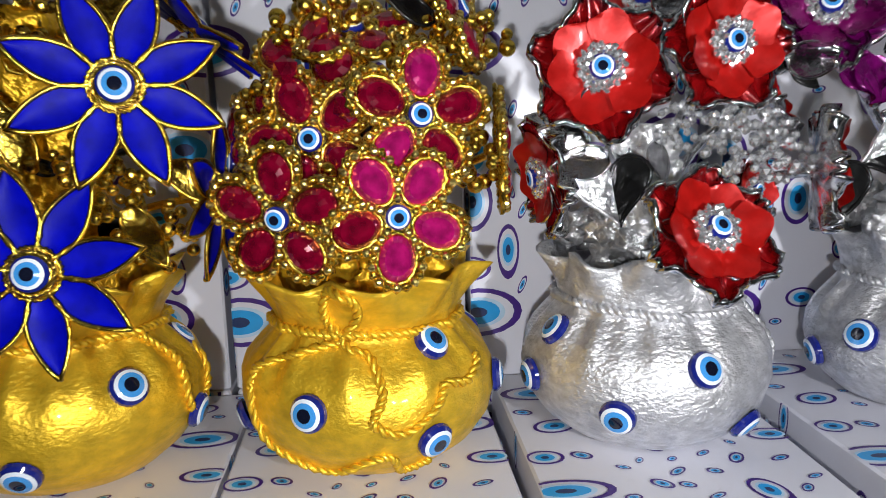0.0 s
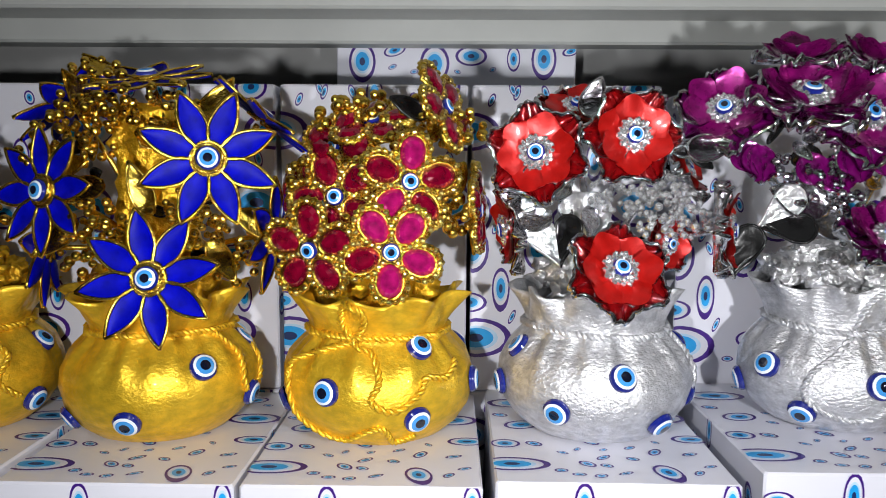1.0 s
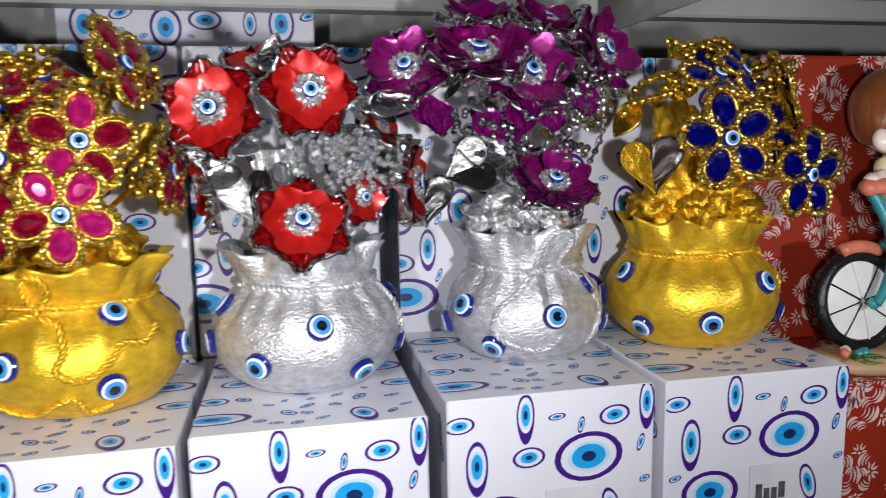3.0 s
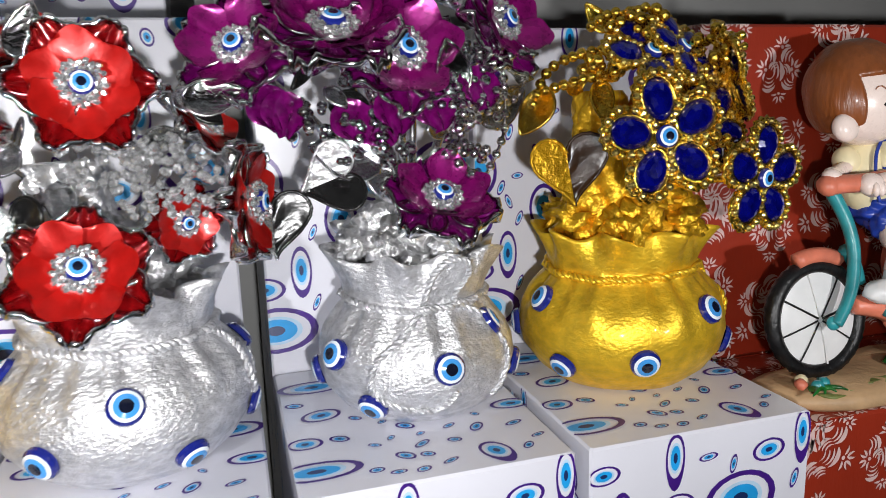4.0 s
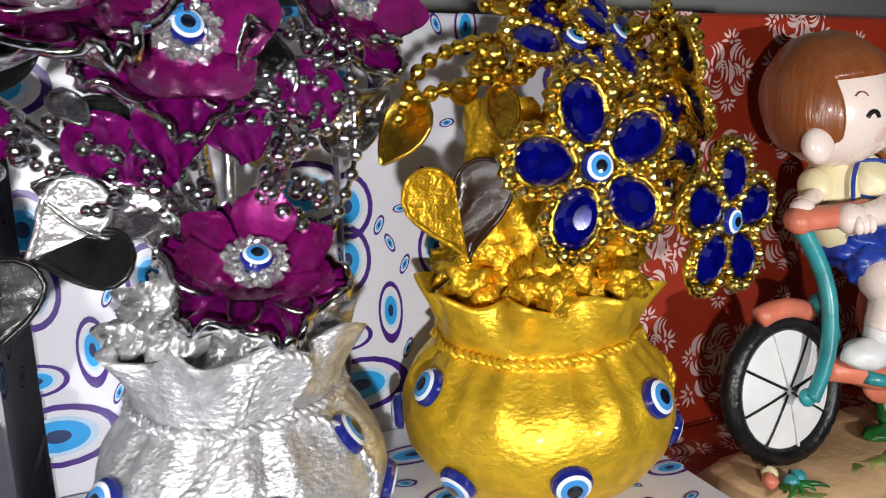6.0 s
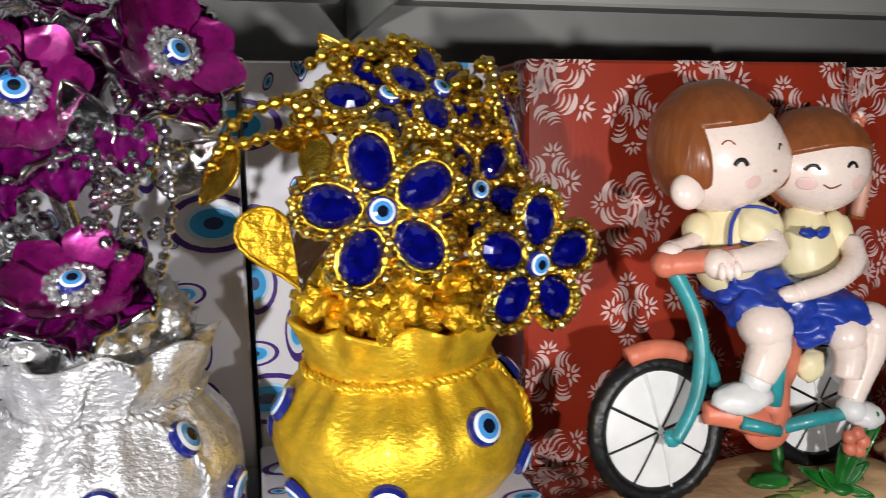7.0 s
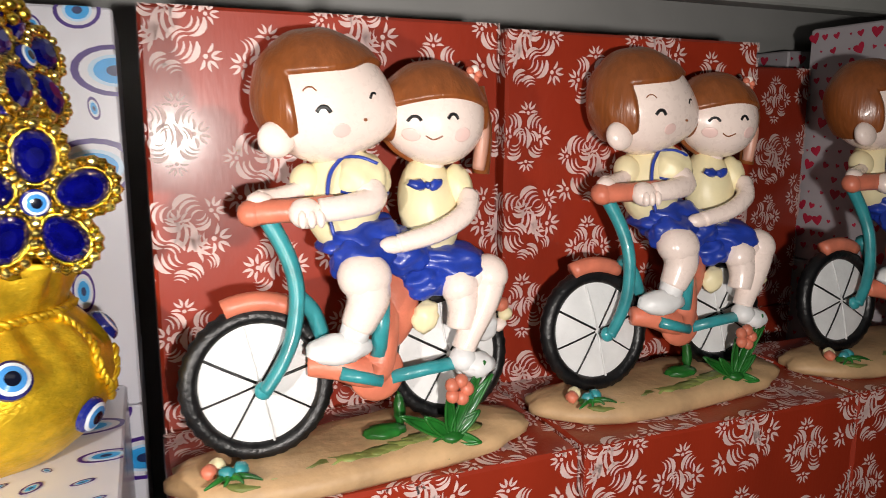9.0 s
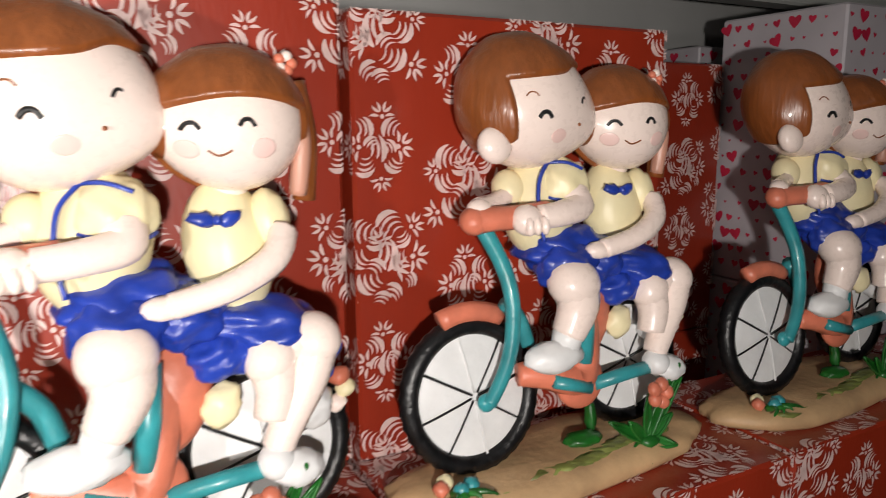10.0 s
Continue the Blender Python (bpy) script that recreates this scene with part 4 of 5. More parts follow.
# silver pot with red poppies
s1 = potted(0.102, 1.1715, SILVER, "silver sack pot with red enamel poppies", 3.7, [(6, .044), (-30, .024), (32, .017), (-78, .030), (-70, .052), (84, .022), (100, .05)],
            [[(70, .066), (80, .055), (74, .04), (82, .026), (95, .02), (104, .045)]], (0.075, 0.030, 0.013), (-0.012, -0.02))
spots = [((0.059, 0.251, 1.333), (-0.22, -1, 0.12), 0.2, 1.0), ((0.107, 0.256, 1.342), (0.1, -1, 0.12), 0.5, 1.0), ((0.100, 0.245, 1.274), (0.12, -0.85, 0.55), 0.9, 1.05), ((0.162, 0.276, 1.293), (0.93, -0.4, 0.05), 0.4, 1.05),
         ((0.050, 0.292, 1.292), (-1, -0.15, -0.15), 0.3, 1.0), ((0.083, 0.28, 1.356), (0.0, -0.55, 0.85), 0.1, 0.9), ((0.146, 0.30, 1.325), (0.7, -0.3, 0.6), 0.6, 0.9), ((0.135, 0.285, 1.285), (0.5, -0.9, 0.0), 0.6, 0.7)]
for c, n, a, s in spots:
    poppy(s1, local(s1, c), n, POPPY, a, s)
stems(s1, [local(s1, q[0]) - Vector(q[1]).normalized() * 0.003 for q in spots], 0.0022, SILVER_METAL)
for k, c in enumerate(((0.115, 0.272, 1.308), (0.128, 0.275, 1.315), (0.140, 0.28, 1.308), (0.10, 0.275, 1.312), (0.125, 0.265, 1.298), (0.145, 0.275, 1.298))):
    sh = Shape()
    cluster(sh, local(s1, c), (0.015, 0.012, 0.012), 26, 0.0022, 60 + k, 0, False)
    part("crystal_sprig", sh, CRYSTAL, s1, "small clear crystals on a sprig")
for c, n, a, ln, m in (((0.070, 0.272, 1.300), (-0.5, -1, 0.3), 3.4, 0.022, SILVER_METAL), ((0.062, 0.275, 1.305), (-0.4, -1, 0), 2.8, 0.02, SILVER_METAL), 
                       ((0.140, 0.272, 1.335), (0.3, -1, 0.3), 0.1, 0.024, SILVER_METAL), ((0.08, 0.272, 1.315), (0, -1, 0.3), 3.0, 0.026, SILVER_METAL), ((0.085, 0.262, 1.352), (0, -1, 0.4), 1.2, 0.02, SILVER_METAL)):
    sh = Shape()
    leaf(sh, local(s1, c), n, ln, ln * 0.3, a)
    part("leaf", sh, m, s1)

heart_leaf(s1, local(s1, (0.073, 0.275, 1.288)), (-0.3, -1, 0.2), 0.0150, 0.2, (FOIL_SILVER, SHADE_BLACK))
heart_leaf(s1, local(s1, (0.172, 0.285, 1.283)), (0.3, -1, 0.1), 0.0165, 0.0, (CRYSTAL, SHADE_BLACK))
foliage(s1, (((0.10, 0.285, 1.315), (0.045, 0.012, 0.032), 9),), (SILVER_METAL, SILVER_METAL, SHADE_BLACK), 3, 0.016)

# silver pot with purple poppies
s2 = potted(0.242, 1.178, SILVER, "silver sack pot with purple enamel poppies", 5.1, [(-65, .042), (-41, .017), (3, .038), (45, .054), (70, .024), (-95, .025)],
            [[(-8, .068), (-22, .054), (-36, .042), (-38, .026), (-22, .016), (-4, .014), (8, .024)], [(-8, .068), (0, .086), (14, .094), (24, .084), (18, .070), (40, .058), (48, .036), (38, .014)]], (0.052, 0.0410, 0.016), k=0.89)
spots = [((0.163, 0.284, 1.356), (-0.3, -0.8, 0.5), 0.2, 1.05), ((0.201, 0.270, 1.361), (0.0, -0.55, 0.85), 0.5, 1.25), ((0.231, 0.272, 1.353), (0.15, -0.9, 0.4), 0.9, 1.15), ((0.208, 0.295, 1.386), (0.0, -0.25, 1), 0.4, 1.0), ((0.277, 0.276, 1.366), (0.55, -0.75, 0.35), 0.3, 1.1),
         ((0.244, 0.264, 1.289), (0.05, -0.62, 0.8), 0.1, 1.05), ((0.250, 0.298, 1.385), (0.2, -0.4, 0.9), 0.2, 1.0)]
for c, n, a, s in spots:
    poppy(s2, local(s2, c), n, VIOLET, a, s)
for c, turn in (((0.170, 0.278, 1.345), -1.3), ((0.181, 0.277, 1.343), -1.7), ((0.203, 0.276, 1.338), -1.2), ((0.211, 0.275, 1.334), -1.0), ((0.226, 0.270, 1.343), -1.6), ((0.240, 0.269, 1.343), -1.4), ((0.262, 0.268, 1.352), -1.5)):
    part("hanging_petal", VIOLET[1], None, s2, "glossy purple lacquered petal", placed(local(s2, c), (0.1, -1, 0.25), turn))
stems(s2, [local(s2, q[0]) - Vector(q[1]).normalized() * 0.003 for q in spots], 0.0024, SILVER_METAL)
for pts in (((0.232, 0.285, 1.285), (0.222, 0.272, 1.318), (0.215, 0.272, 1.345)), ((0.268, 0.285, 1.29), (0.276, 0.268, 1.32), (0.274, 0.268, 1.36)), ((0.262, 0.28, 1.34), (0.272, 0.262, 1.35), (0.290, 0.262, 1.352)), ((0.25, 0.28, 1.30), (0.256, 0.265, 1.325), (0.25, 0.262, 1.345))):
    sh = Shape()
    chain(sh, [local(s2, p) for p in pts], 0.0022)
    part("ball_string", sh, SILVER_METAL, s2, "string of small metal balls")
for k, c in enumerate(((0.262, 0.27, 1.325), (0.272, 0.27, 1.335), (0.225, 0.275, 1.33), (0.245, 0.272, 1.335), (0.19, 0.28, 1.325), (0.265, 0.272, 1.35), (0.205, 0.278, 1.318), (0.225, 0.276, 1.312), (0.252, 0.272, 1.318), (0.262, 0.272, 1.306))):
    sh = Shape()
    cluster(sh, local(s2, c), (0.013, 0.012, 0.014), 18, 0.0024, 80 + k)
    part("ball_sprig", sh, SILVER_METAL, s2, "small metal balls on a sprig")
for c, n, a, ln, m in (((0.222, 0.285, 1.305), (-0.2, -1, 0.3), 2.9, 0.032, SILVER_METAL), ((0.235, 0.29, 1.29), (-0.2, -1, 0.4), 2.6, 0.024, SILVER_METAL), ((0.27, 0.28, 1.322), (0.3, -1, 0.3), 0.6, 0.026, SILVER_METAL),
                       ((0.255, 0.268, 1.335), (0, -1, 0), 1.9, 0.024, SILVER_METAL)):
    sh = Shape()
    leaf(sh, local(s2, c), n, ln, ln * 0.32, a)
    part("leaf", sh, m, s2)

heart_leaf(s2, local(s2, (0.200, 0.284, 1.300)), (-0.25, -1, 0.1), 0.0160, -1.2, (FOIL_SILVER, SHADE_BLACK))
foliage(s2, (((0.225, 0.287, 1.345), (0.05, 0.012, 0.025), 10),), (SILVER_METAL, SILVER_METAL, SHADE_BLACK), 4, 0.017)

# gold pot with sapphire flowers
g3 = potted(0.362, 1.178, GOLD, "gold sack pot with sapphire cut-glass flowers", 6.6, [(-80, .050), (-62, .018), (-17, .024), (26, .046), (58, .022), (95, .05), (-110, .03)],
            [[(62, .068), (72, .056), (66, .042), (74, .028), (88, .02), (98, .04)]], (0.092, 0.0400, 0.0115), (-0.022, -0.012))
spots = [((0.344, 0.245, 1.314), (-0.1, -1, 0.12), 0.5, 1.12), ((0.401, 0.249, 1.292), (0.25, -1, 0.0), 0.25, 1.05), ((0.398, 0.272, 1.342), (0.9, -0.4, 0.3), 0.2, 1.0), ((0.352, 0.270, 1.352), (0.1, -0.7, 0.7), 0.6, 1.0), ((0.385, 0.268, 1.318), (0.2, -1, 0.2), 0.9, 0.9), ((0.372, 0.275, 1.355), (0.4, -0.7, 0.6), 0.3, 0.9)]
for c, n, a, s in spots:
    jewel(g3, local(g3, c), n, (SAPPHIRE,), a, s)
stems(g3, [local(g3, q[0]) - Vector(q[1]).normalized() * 0.003 for q in spots], 0.0020, GOLD_METAL)
for pts in (((0.340, 0.285, 1.342), (0.322, 0.270, 1.342), (0.296, 0.268, 1.336)), ((0.345, 0.285, 1.352), (0.325, 0.275, 1.354), (0.300, 0.270, 1.346), (0.290, 0.268, 1.330)), ((0.36, 0.28, 1.36), (0.34, 0.28, 1.372), (0.325, 0.28, 1.365))):
    sh = Shape()
    chain(sh, [local(g3, p) for p in pts], 0.0026)
    part("ball_string", sh, GOLD_METAL, g3, "string of small metal balls")
for k, c in enumerate(((0.345, 0.28, 1.364), (0.360, 0.285, 1.366), (0.330, 0.275, 1.350), (0.375, 0.275, 1.340), (0.365, 0.262, 1.330), (0.390, 0.27, 1.355), (0.38, 0.262, 1.305))):
    sh = Shape()
    cluster(sh, local(g3, c), (0.017, 0.014, 0.013), 22, 0.0027, 100 + k)
    part("ball_sprig", sh, GOLD_METAL, g3, "small metal balls on a sprig")
for c, n, a, ln, m in (((0.298, 0.268, 1.336), (-0.9, -0.6, 0.1), -2.0, 0.022, GOLD_METAL), ((0.392, 0.285, 1.325), (0.4, -1, 0.3), 0.9, 0.026, GOLD_METAL)):
    sh = Shape()
    leaf(sh, local(g3, c), n, ln, ln * 0.36, a)
    part("leaf", sh, m, g3)

heart_leaf(g3, local(g3, (0.316, 0.284, 1.300)), (-0.25, -1, 0.1), 0.0190, 0.15, (FOIL_GOLD, GOLD_DARK_REFLECTION))
foliage(g3, (((0.358, 0.28, 1.345), (0.035, 0.012, 0.022), 7),), (GOLD_METAL, GOLD_METAL, SHADE_BLACK), 5, 0.02)

# gold pot at the row's other end
g0 = potted(-0.283, 1.1685, GOLD, "gold sack pot with eye beads at the row's end", 8.2, [(45, .042), (75, .02), (5, .02), (95, .05)], [[(50, .064), (60, .05), (52, .036), (64, .024)]], (0.08, 0.034, 0.012))
spots = [((-0.255, 0.265, 1.305), (0.4, -1, 0.1), 0.3), ((-0.275, 0.26, 1.34), (0.1, -1, 0.3), 0.6), ((-0.30, 0.26, 1.29), (-0.2, -1, 0.1), 0.1)]
for c, n, a in spots:
    jewel(g0, local(g0, c), n, (SAPPHIRE,), a)
stems(g0, [local(g0, q[0]) for q in spots], 0.002, GOLD_METAL)
for k, c in enumerate(((-0.25, 0.28, 1.335), (-0.262, 0.28, 1.318), (-0.245, 0.285, 1.30))):
    sh = Shape()
    cluster(sh, local(g0, c), (0.018, 0.015, 0.015), 22, 0.0026, 120 + k)
    part("ball_sprig", sh, GOLD_METAL, g0, "small gold balls on a sprig")


# ---------------- bicycle figurines ----------------
PAINTS = [SKIN, HAIR, CREAM, BLUE, WHITE, TEAL, CORAL, BLACK, GREEN, TAN, BLUSH, PALE_HAIR, OLIVE]
SK, HA, CR, BL, WH, TE, CO, BK, GR, TA, RO, PH, OL = range(13)


def figurine_mesh():
    sh = Shape()
    # sandy base
    n = 60
    loops = []
    for k, (s, z) in enumerate(((0.93, 0.0), (1.0, 0.0025), (1.0, 0.006), (0.95, 0.0090), (0.80, 0.0112), (0.4, 0.0125))):
        for j in range(n):
            a = 2 * math.pi * j / n
            wob = 1 + 0.10 * noise.noise(Vector((math.cos(a) * 1.8, math.sin(a) * 1.8, 3))) + 0.03 * noise.noise(Vector((math.cos(a) * 6, math.sin(a) * 6, k)))
            x = 0.0915 * s * wob * math.copysign(abs(math.cos(a)) ** 0.85, math.cos(a))
            y = -0.006 + 0.0300 * s * wob * math.sin(a) + 0.004 * math.sin(3 * x / 0.09)
            loops.append((x, y, z + (0.0016 * noise.noise(Vector((x * 60, y * 60, 1))) if z > 0.009 else 0)))
    sh.add(loops, grid_faces(6, n) + [tuple(range(n))[::-1], tuple(5 * n + j for j in range(n))], TA)
    for k in range(17):
        t = k / 16
        x = -0.058 + 0.108 * t
        blob(sh, (x, -0.0275 + 0.009 * t + 0.002 * math.sin(9 * t), 0.0092 + 0.0030 * t ** 0.6), (0.0095, 0.0052 + 0.0016 * math.sin(5 * t + 1), 0.0012), OL, 2, rough=0.7, seed=k, turn=Matrix.Rotation(0.08 * math.sin(7 * t), 3, "Z"))
    for k, (x, y, m) in enumerate(((-.073, -.022, CO), (-.066, -.027, TE), (-.060, -.025, TE), (-.069, -.018, CR))):
        blob(sh, (x, y, 0.0145), (0.0036, 0.0036, 0.0032), m, 2, rough=0.4, seed=k)
    for a in range(4):
        tube(sh, spline([(-.068, -.024, .012), (-.070 + .004 * a, -.031, .014), (-.076 + .008 * a, -.034, .0125)], 4), lambda t: .0018 * (1 - t) + .0004, GR, 6)

    # wheels
    def wheel(c, R, tyre):
        c = Vector(c)
        m = 72
        rows = []
        for k in range(m):
            a = 2 * math.pi * k / m
            rr = tyre
            for j in range(8):
                b = 2 * math.pi * j / 8
                q = R + rr * math.cos(b) * (1.0 + (0.20 if k % 2 and math.cos(b) > 0 else 0.0))
                rows.append(c + Vector((q * math.cos(a), 1.15 * tyre * math.sin(b), q * math.sin(a))))
        f = grid_faces(m, 8) + [((m - 1) * 8 + j, (m - 1) * 8 + (j + 1) % 8, (j + 1) % 8, j) for j in range(8)]
        sh.add(rows, f, BK)
        blob(sh, c, (R * 0.98, 0.0032, R * 0.98), WH, 4)
        for k in range(8):
            a = k * math.pi / 4 + 0.25 + 0.06 * math.sin(5 * k)
            tube(sh, [c + Vector((R * t * math.cos(a), -0.0031 * math.sqrt(max(0, 1 - (0.97 * t) ** 2)) - 0.0007, R * t * math.sin(a))) for t in (0.06, 0.3, 0.5, 0.7, 0.85, 0.95)], 0.00050 if k % 3 else 0.0007, BK if k not in (2, 6) else WH, 5)

    wheel((-0.0478, -0.008, 0.0452), 0.0306, 0.0042)
    wheel((0.0500, 0.002, 0.0445), 0.0302, 0.0040)
    blob(sh, (-0.0475, -0.021, 0.0455), (0.0042, 0.0030, 0.0042), TE, 2)
    tube(sh, spline([(-0.041, -0.016, 0.121), (-0.033, -0.018, 0.104), (-0.030, -0.020, 0.088), (-0.033, -0.022, 0.070), (-0.039, -0.023, 0.057), (-0.0475, -0.0235, 0.0455)], 6), lambda t: 0.0042 - 0.0012 * t, TE, 8)
    tube(sh, spline([(-0.030, -0.014, 0.085), (-0.022, -0.012, 0.076), (-0.018, -0.011, 0.064)], 5), 0.0040, TE, 8)
    tube(sh, [(-0.0478 + 0.0372 * math.cos(math.radians(a)), -0.010, 0.0452 + 0.0372 * math.sin(math.radians(a))) for a in range(64, 115, 6)], 0.0046, CO, 8)
    # handlebar and frame
    tube(sh, spline([(-0.048, -0.022, 0.1235), (-0.040, -0.024, 0.1243), (-0.028, -0.026, 0.1245), (-0.012, -0.027, 0.126)], 6), lambda t: 0.0056 - 0.0006 * t, CO, 10)
    blob(sh, (-0.048, -0.022, 0.1235), (0.0064, 0.0062, 0.0062), CO, 2)
    tube(sh, spline([(-0.026, -0.014, 0.052), (-0.012, -0.017, 0.051), (0.004, -0.018, 0.047), (0.010, -0.017, 0.060), (0.012, -0.012, 0.082)], 7), lambda t: 0.0052 + 0.003 * math.sin(math.pi * t), CO, 8)
    blob(sh, (0.006, -0.017, 0.0455), (0.0138, 0.0055, 0.0138), CO, 3)
    blob(sh, (0.015, -0.010, 0.073), (0.0125, 0.009, 0.0200), CO, 3)
    tube(sh, [(0.007, -0.021, 0.088), (0.007, -0.022, 0.070), (0.006, -0.022, 0.055)], 0.0040, TE, 8)
    tube(sh, [(-0.013, -0.024, 0.0495), (0.006, -0.025, 0.0440)], 0.0031, TE, 8)
    tube(sh, [(0.012, -0.021, 0.0435), (0.030, -0.023, 0.0460), (0.047, -0.024, 0.0475)], 0.0032, TE, 8)
    blob(sh, (0.052, -0.024, 0.047), (0.004, 0.004, 0.004), TE, 2)
    tube(sh, [(0.046 + 0.035 * math.cos(math.radians(a)), 0.004, 0.044 + 0.035 * math.sin(math.radians(a))) for a in range(20, 100, 8)], 0.0045, WH, 8)
    # boy: body, arms, legs
    blob(sh, (-0.004, -0.006, 0.128), (0.0175, 0.0155, 0.026), CR, 3, turn=Matrix.Rotation(0.12, 3, "Y"))
    blob(sh, (0.0030, -0.0165, 0.1365), (0.0112, 0.0110, 0.0125), CR, 4, rough=0.12)
    blob(sh, (-0.020, -0.008, 0.135), (0.008, 0.008, 0.009), CR, 3)
    tube(sh, spline([(0.004, -0.022, 0.133), (0.003, -0.0275, 0.1275), (-0.008, -0.0315, 0.1255), (-0.020, -0.0315, 0.1245)], 6), lambda t: 0.0066 - 0.0012 * t, SK, 10)
    blob(sh, (-0.026, -0.0305, 0.1235), (0.0075, 0.0062, 0.0068), SK, 3)
    for k in range(3):
        blob(sh, (-0.0285 + 0.004 * k, -0.0355, 0.1215), (0.0021, 0.0025, 0.0042), SK, 2)
    tube(sh, spline([(-0.020, -0.010, 0.133), (-0.034, -0.015, 0.130), (-0.044, -0.020, 0.1295)], 6), 0.0040, SK, 8)
    blob(sh, (-0.044, -0.021, 0.1285), (0.0060, 0.0050, 0.0045), SK, 2)
    tube(sh, spline([(-0.005, -0.019, 0.147), (-0.012, -0.0215, 0.139), (-0.014, -0.0225, 0.125), (-0.012, -0.0225, 0.112)], 6), 0.0010, BL, 6)
    tube(sh, spline([(-0.005, -0.0195, 0.147), (0.001, -0.0240, 0.1470), (0.0075, -0.0250, 0.1440)], 6), 0.0008, BL, 6)
    tube(sh, spline([(-0.0070, -0.0208, 0.1315), (-0.002, -0.0248, 0.1300), (0.004, -0.0258, 0.1290), (0.0100, -0.0227, 0.1290), (0.0128, -0.0185, 0.1300)], 6), 0.0008, BL, 6)
    blob(sh, (0.004, -0.007, 0.107), (0.0195, 0.0170, 0.0125), BL, 4, rough=0.26)
    blob(sh, (0.001, -0.018, 0.099), (0.0140, 0.0115, 0.0120), BL, 4, rough=0.26, seed=2)
    blob(sh, (0.018, -0.015, 0.101), (0.0130, 0.0110, 0.0110), BL, 4, rough=0.26, seed=4)
    blob(sh, (-0.001, -0.0255, 0.0930), 0.0112, SK, 4)
    tube(sh, spline([(-0.001, -0.026, 0.093), (0.000, -0.0265, 0.082), (-0.005, -0.0255, 0.070)], 6), lambda t: 0.0104 - 0.0030 * t, SK, 10)
    tube(sh, [(-0.0045, -0.0255, 0.0720), (-0.0070, -0.0255, 0.0650)], 0.0067, WH, 10)
    blob(sh, (-0.0135, -0.026, 0.0615), (0.0150, 0.0080, 0.0070), WH, 3, rough=0.15)
    # girl: body, arms, skirt, legs
    blob(sh, (0.036, -0.006, 0.121), (0.0155, 0.0140, 0.0260), CR, 3, turn=Matrix.Rotation(-0.10, 3, "Y"))
    blob(sh, (0.0495, -0.011, 0.1310), (0.0080, 0.0080, 0.0110), CR, 3, rough=0.12)
    tube(sh, spline([(0.053, -0.017, 0.127), (0.047, -0.0245, 0.119), (0.032, -0.0285, 0.112), (0.014, -0.0270, 0.107)], 6), lambda t: 0.0056 - 0.0012 * t, SK, 10)
    blob(sh, (0.012, -0.0260, 0.1065), (0.0062, 0.0048, 0.0042), SK, 2)
    for s in (-1, 1):
        blob(sh, (0.0295 + s * 0.0042, -0.0205, 0.1330), (0.0044, 0.0018, 0.0025), BL, 2, rough=0.5, seed=s, turn=Matrix.Rotation(-s * 0.35, 3, "Y"))
    blob(sh, (0.0295, -0.0222, 0.1330), (0.0016, 0.0018, 0.0018), BL, 2)
    blob(sh, (0.046, -0.008, 0.093), (0.0225, 0.0185, 0.0100), BL, 4, rough=0.26, seed=5, turn=Matrix.Rotation(0.18, 3, "Y"))
    blob(sh, (0.030, -0.010, 0.086), (0.0150, 0.0140, 0.0095), BL, 4, rough=0.26, seed=6)
    blob(sh, (0.067, -0.006, 0.080), (0.0075, 0.0125, 0.0100), BL, 4, rough=0.35, seed=7)
    blob(sh, (0.060, -0.0205, 0.0880), 0.0100, SK, 4)
    blob(sh, (0.044, -0.0210, 0.0842), 0.0094, SK, 4)
    tube(sh, [(0.040, -0.012, 0.092), (0.050, -0.018, 0.0895), (0.060, -0.0205, 0.0880)], 0.0090, SK, 10)
    tube(sh, spline([(0.060, -0.0205, 0.088), (0.058, -0.0220, 0.076), (0.053, -0.0225, 0.063), (0.049, -0.0230, 0.053)], 5), lambda t: 0.0094 - 0.0036 * t, SK, 10)
    tube(sh, spline([(0.044, -0.0210, 0.084), (0.047, -0.0220, 0.074), (0.0465, -0.022, 0.064)], 5), lambda t: 0.0088 - 0.0020 * t, SK, 10)
    blob(sh, (0.0480, -0.0245, 0.0490), (0.0068, 0.0068, 0.0062), WH, 3)
    blob(sh, (0.0550, -0.0250, 0.0455), (0.0095, 0.0076, 0.0062), WH, 3, rough=0.15)
    blob(sh, (0.064, -0.008, 0.060), (0.0095, 0.010, 0.0085), WH, 3, rough=0.2, seed=8)
    blob(sh, (0.030, -0.0165, 0.0690), (0.0068, 0.0048, 0.0075), CR, 3, rough=0.25, seed=3)
    for k in range(3):
        blob(sh, (0.077 + 0.003 * (k % 2), -0.006, 0.058 + 0.005 * k), (0.0042, 0.004, 0.0036), (SK, CR, CO)[k], 2, rough=0.3, seed=k)
    # heads, each under a smooth cap of hair with a window for the face
    def cap(c, r, grow, window, shift=(0, 0, 0)):
        vs, fs = ICO[6]
        out = []
        for v in vs:
            d = window(v.x, v.y, v.z)
            k = 0.93 + (grow - 0.93) * max(0.0, min(1.0, 0.5 + d * 14))
            k += 0.010 * math.sin(26 * math.atan2(v.x, v.z + 1.4)) * max(0.0, min(1.0, d * 3))
            out.append(Vector(c) + Vector(shift) * (k > 0.97) + Vector((v.x * r.x, v.y * r.y, v.z * r.z)) * k)
        sh.add(out, fs, HA)

    bh, br = Vector((-0.0125, -0.011, 0.1740)), Vector((0.0292, 0.0258, 0.0300))
    # the boy's full cheek and nose swell out of his head
    vs, fs = ICO[5]
    swell = Vector((0.86, -0.38, -0.32)).normalized()
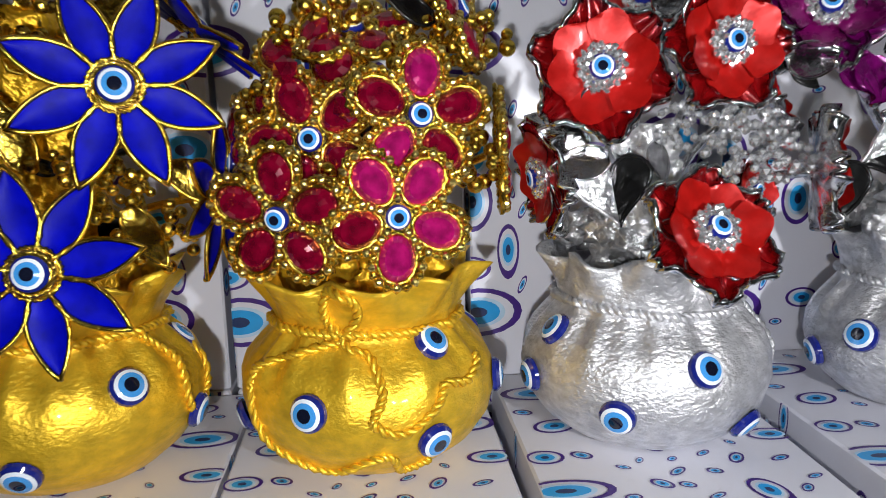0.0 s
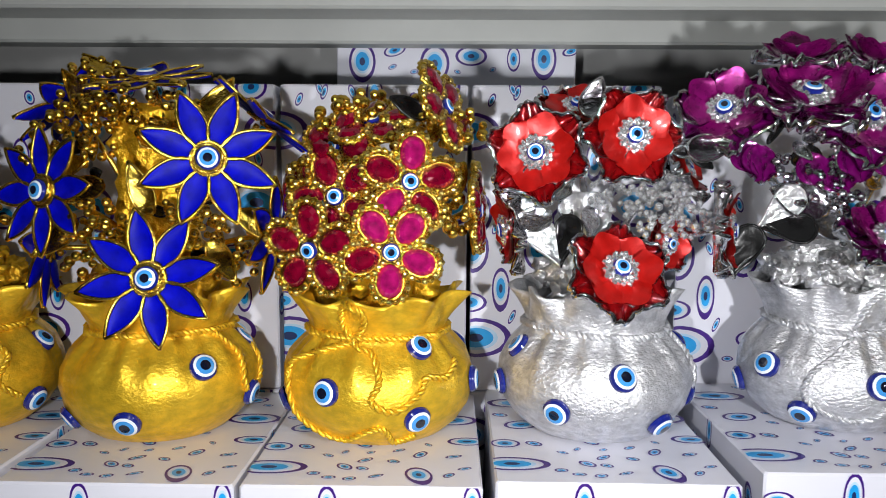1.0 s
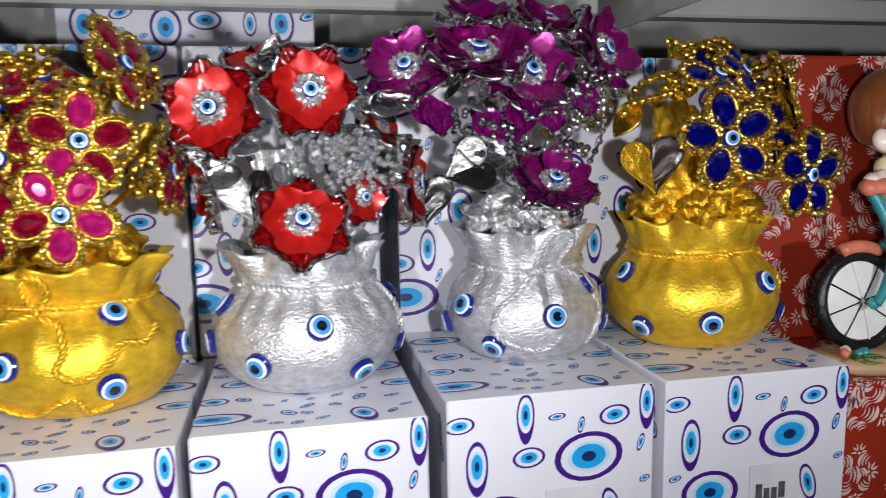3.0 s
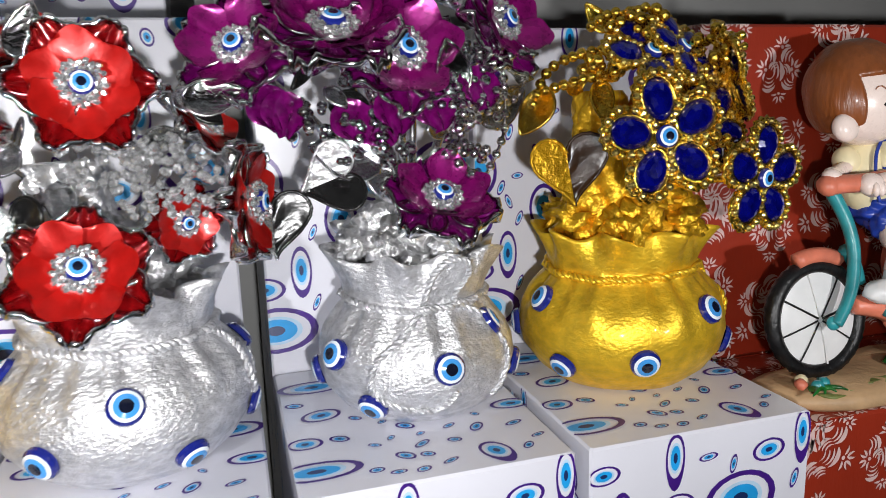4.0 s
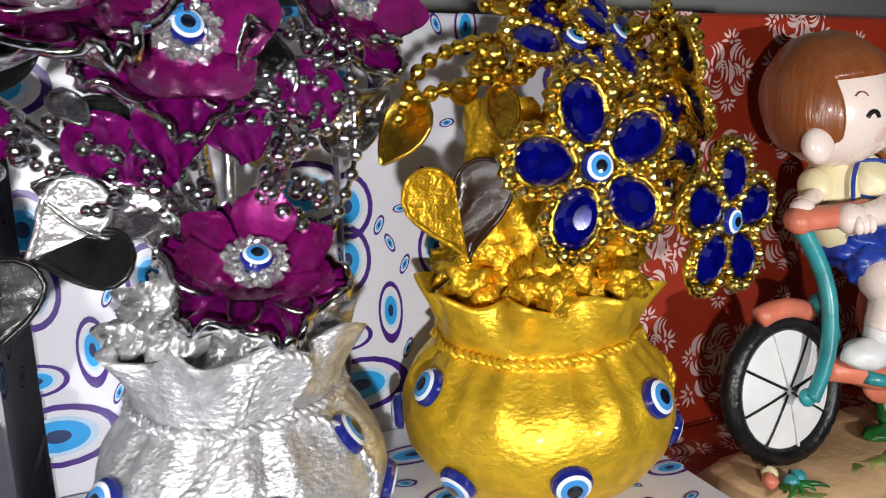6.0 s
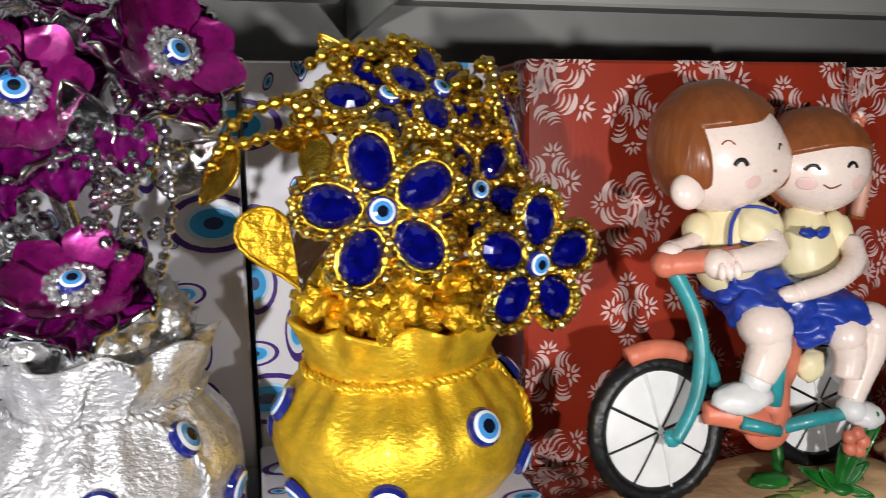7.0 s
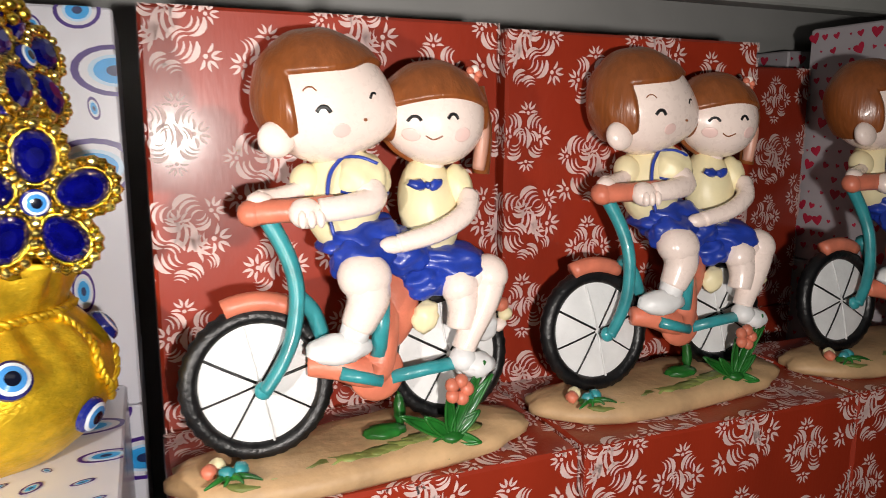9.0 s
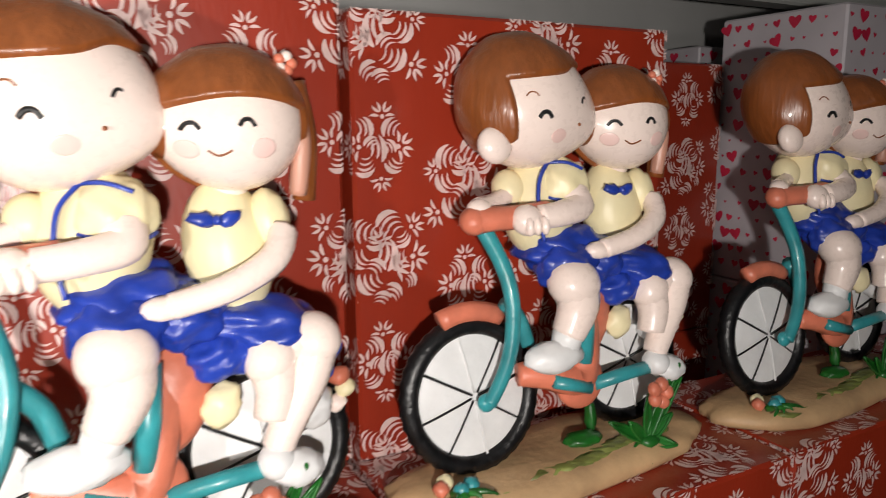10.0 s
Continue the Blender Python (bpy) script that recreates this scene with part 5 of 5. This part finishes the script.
    sh.add([bh + Vector((v.x * br.x, v.y * br.y, v.z * br.z)) * (1 + 0.15 * math.exp(-(v - swell).length_squared / 0.22)) for v in vs], fs, SK)
    cap(bh, br, 1.075, lambda x, y, z: max(min(y - 0.30 - 0.25 * z, z + 0.66), z - 0.36 - 0.10 * x - 0.10 * math.exp(-((x - 0.62) / 0.2) ** 2), min(-0.60 - 0.14 * (z - 0.29) - x, z + 0.50 - 0.9 * (x + 0.45))))
    blob(sh, (-0.0355, -0.0235, 0.1555), (0.0082, 0.0055, 0.0082), SK, 3)
    blob(sh, (-0.006, -0.008, 0.146), (0.0085, 0.009, 0.009), SK, 3)
    gh, gr = Vector((0.0392, -0.0110, 0.1665)), Vector((0.0258, 0.0225, 0.0250))
    blob(sh, gh, gr, SK, 5)
    cap(gh, gr, 1.075, lambda x, y, z: max(y - 0.15, z - 0.30 + 0.22 * x * x, abs(x) - 0.86))
    blob(sh, (0.037, -0.008, 0.145), (0.0075, 0.008, 0.008), SK, 3)
    tube(sh, spline([(0.0630, -0.0080, 0.180), (0.0658, -0.0100, 0.160), (0.0645, -0.0085, 0.1370)], 6), lambda t: 0.0058 - 0.0014 * t, HA, 10)
    tube(sh, spline([(0.0610, -0.0150, 0.172), (0.0625, -0.0165, 0.158), (0.0610, -0.0130, 0.1395)], 6), lambda t: 0.0046 - 0.0014 * t, PH, 10)
    for k in range(5):
        blob(sh, (0.0585 + 0.0024 * math.cos(k * 1.257), -0.0190, 0.1865 + 0.0026 * math.sin(k * 1.257)), 0.0021, SK if k % 2 else CO, 2)

    def face(c, r, dx, dz, lift=0.0):
        return Vector((c.x + dx, c.y - r.y * math.sqrt(max(0.02, 1 - (dx / r.x) ** 2 - (dz / r.z) ** 2)) - lift, c.z + dz))

    def stroke(c, r, pts, w, mat, lift=0.0003):
        tube(sh, [face(c, r, x, z, lift) for x, z in [(p.x, p.z) for p in spline([(x, 0, z) for x, z in pts], 5)]], w, mat, 5)

    arc = lambda x, z, s, h: [(x - s, z - h * 0.6), (x - s * 0.4, z + h * 0.5), (x + s * 0.4, z + h * 0.5), (x + s, z - h * 0.6)]
    stroke(bh, br, arc(-0.0040, -0.0057, 0.0030, 0.0020), 0.0010, BK)
    stroke(bh, br, arc(0.0180, 0.0005, 0.0017, 0.0020), 0.0008, BK)
    stroke(bh, br, arc(-0.0095, 0.0030, 0.0028, 0.0014), 0.00035, HA)
    stroke(gh, gr, arc(-0.0165, -0.0020, 0.0024, 0.0018), 0.0008, BK)
    stroke(gh, gr, arc(0.0005, -0.0010, 0.0026, 0.0018), 0.0008, BK)
    stroke(gh, gr, [(-0.0120, -0.0100), (-0.0085, -0.0117), (-0.0045, -0.0100)], 0.0004, HA)
    for c, r, x, z, s in ((bh, br, 0.0045, -0.0148, 0.0044), (gh, gr, -0.0175, -0.0095, 0.0042), (gh, gr, 0.0060, -0.0095, 0.0046)):
        p = face(c, r, x, z)
        nrm = Vector(((p.x - c.x) / r.x ** 2, (p.y - c.y) / r.y ** 2, (p.z - c.z) / r.z ** 2))
        blob(sh, p - nrm.normalized() * 0.0001, (s, s * 0.8, 0.0004), RO, 3, turn=aim(nrm))
    blob(sh, face(bh, br, 0.0140, -0.0100, 0.0022), (0.0007, 0.0007, 0.0008), HA, 2)
    # plant beside the rear wheel
    for turn, ln, tilt in ((152, 0.031, 0.3), (140, 0.020, 0.1), (96, 0.024, 0.0), (66, 0.040, 0.0), (50, 0.035, 0.2), (36, 0.018, 0.3), (205, 0.016, 0.6), (-20, 0.014, 0.7), (250, 0.012, 0.8)):
        leaf(sh, (0.040, -0.0240, 0.012), (0.15 * math.sin(turn), -1, tilt), ln, 0.0024, math.radians(turn), GR, 0.18)
    blob(sh, (0.040, -0.024, 0.0120), (0.006, 0.005, 0.003), GR, 2, rough=0.3)
    for k in range(5):
        blob(sh, (0.0415 + 0.0042 * math.cos(k * 1.257), -0.0330, 0.0375 + 0.0042 * math.sin(k * 1.257)), (0.0036, 0.0030, 0.0036), CO, 2)
    blob(sh, (0.010, -0.012, 0.0145), (0.0105, 0.0062, 0.0030), GR, 3, rough=0.25)
    blob(sh, (0.020, -0.006, 0.0210), (0.0028, 0.0030, 0.0090), GR, 3, rough=0.3)
    # the rear rider sits a little further back
    ease = lambda q: max(0.0, min(1.0, q))
    sh.v = [(x + 0.006 * ease((x + 0.005) / 0.03) * ease((z - 0.055) / 0.03), y, z) for x, y, z in sh.v]
    # the whole group leans back a little from its base
    sh.v = [(x, y + 0.009 + 0.146 * max(0.0, z - 0.010), z) for x, y, z in sh.v]
    return sh.mesh("figurine", PAINTS)


FIGURINE = figurine_mesh()
for k, (x, y, a) in enumerate(((0.527, 0.283, 0.0), (0.7190, 0.296, -0.5), (0.9120, 0.294, 0.5), (1.100, 0.290, 0.0))):
    fig = new("figurine", FIGURINE)
    fig.matrix_basis = pose(x, y, RT, 0, 0, a)
    tagged(fig, "glossy resin figurine of two dolls riding a bicycle", "figurine", "bicycle figurines")
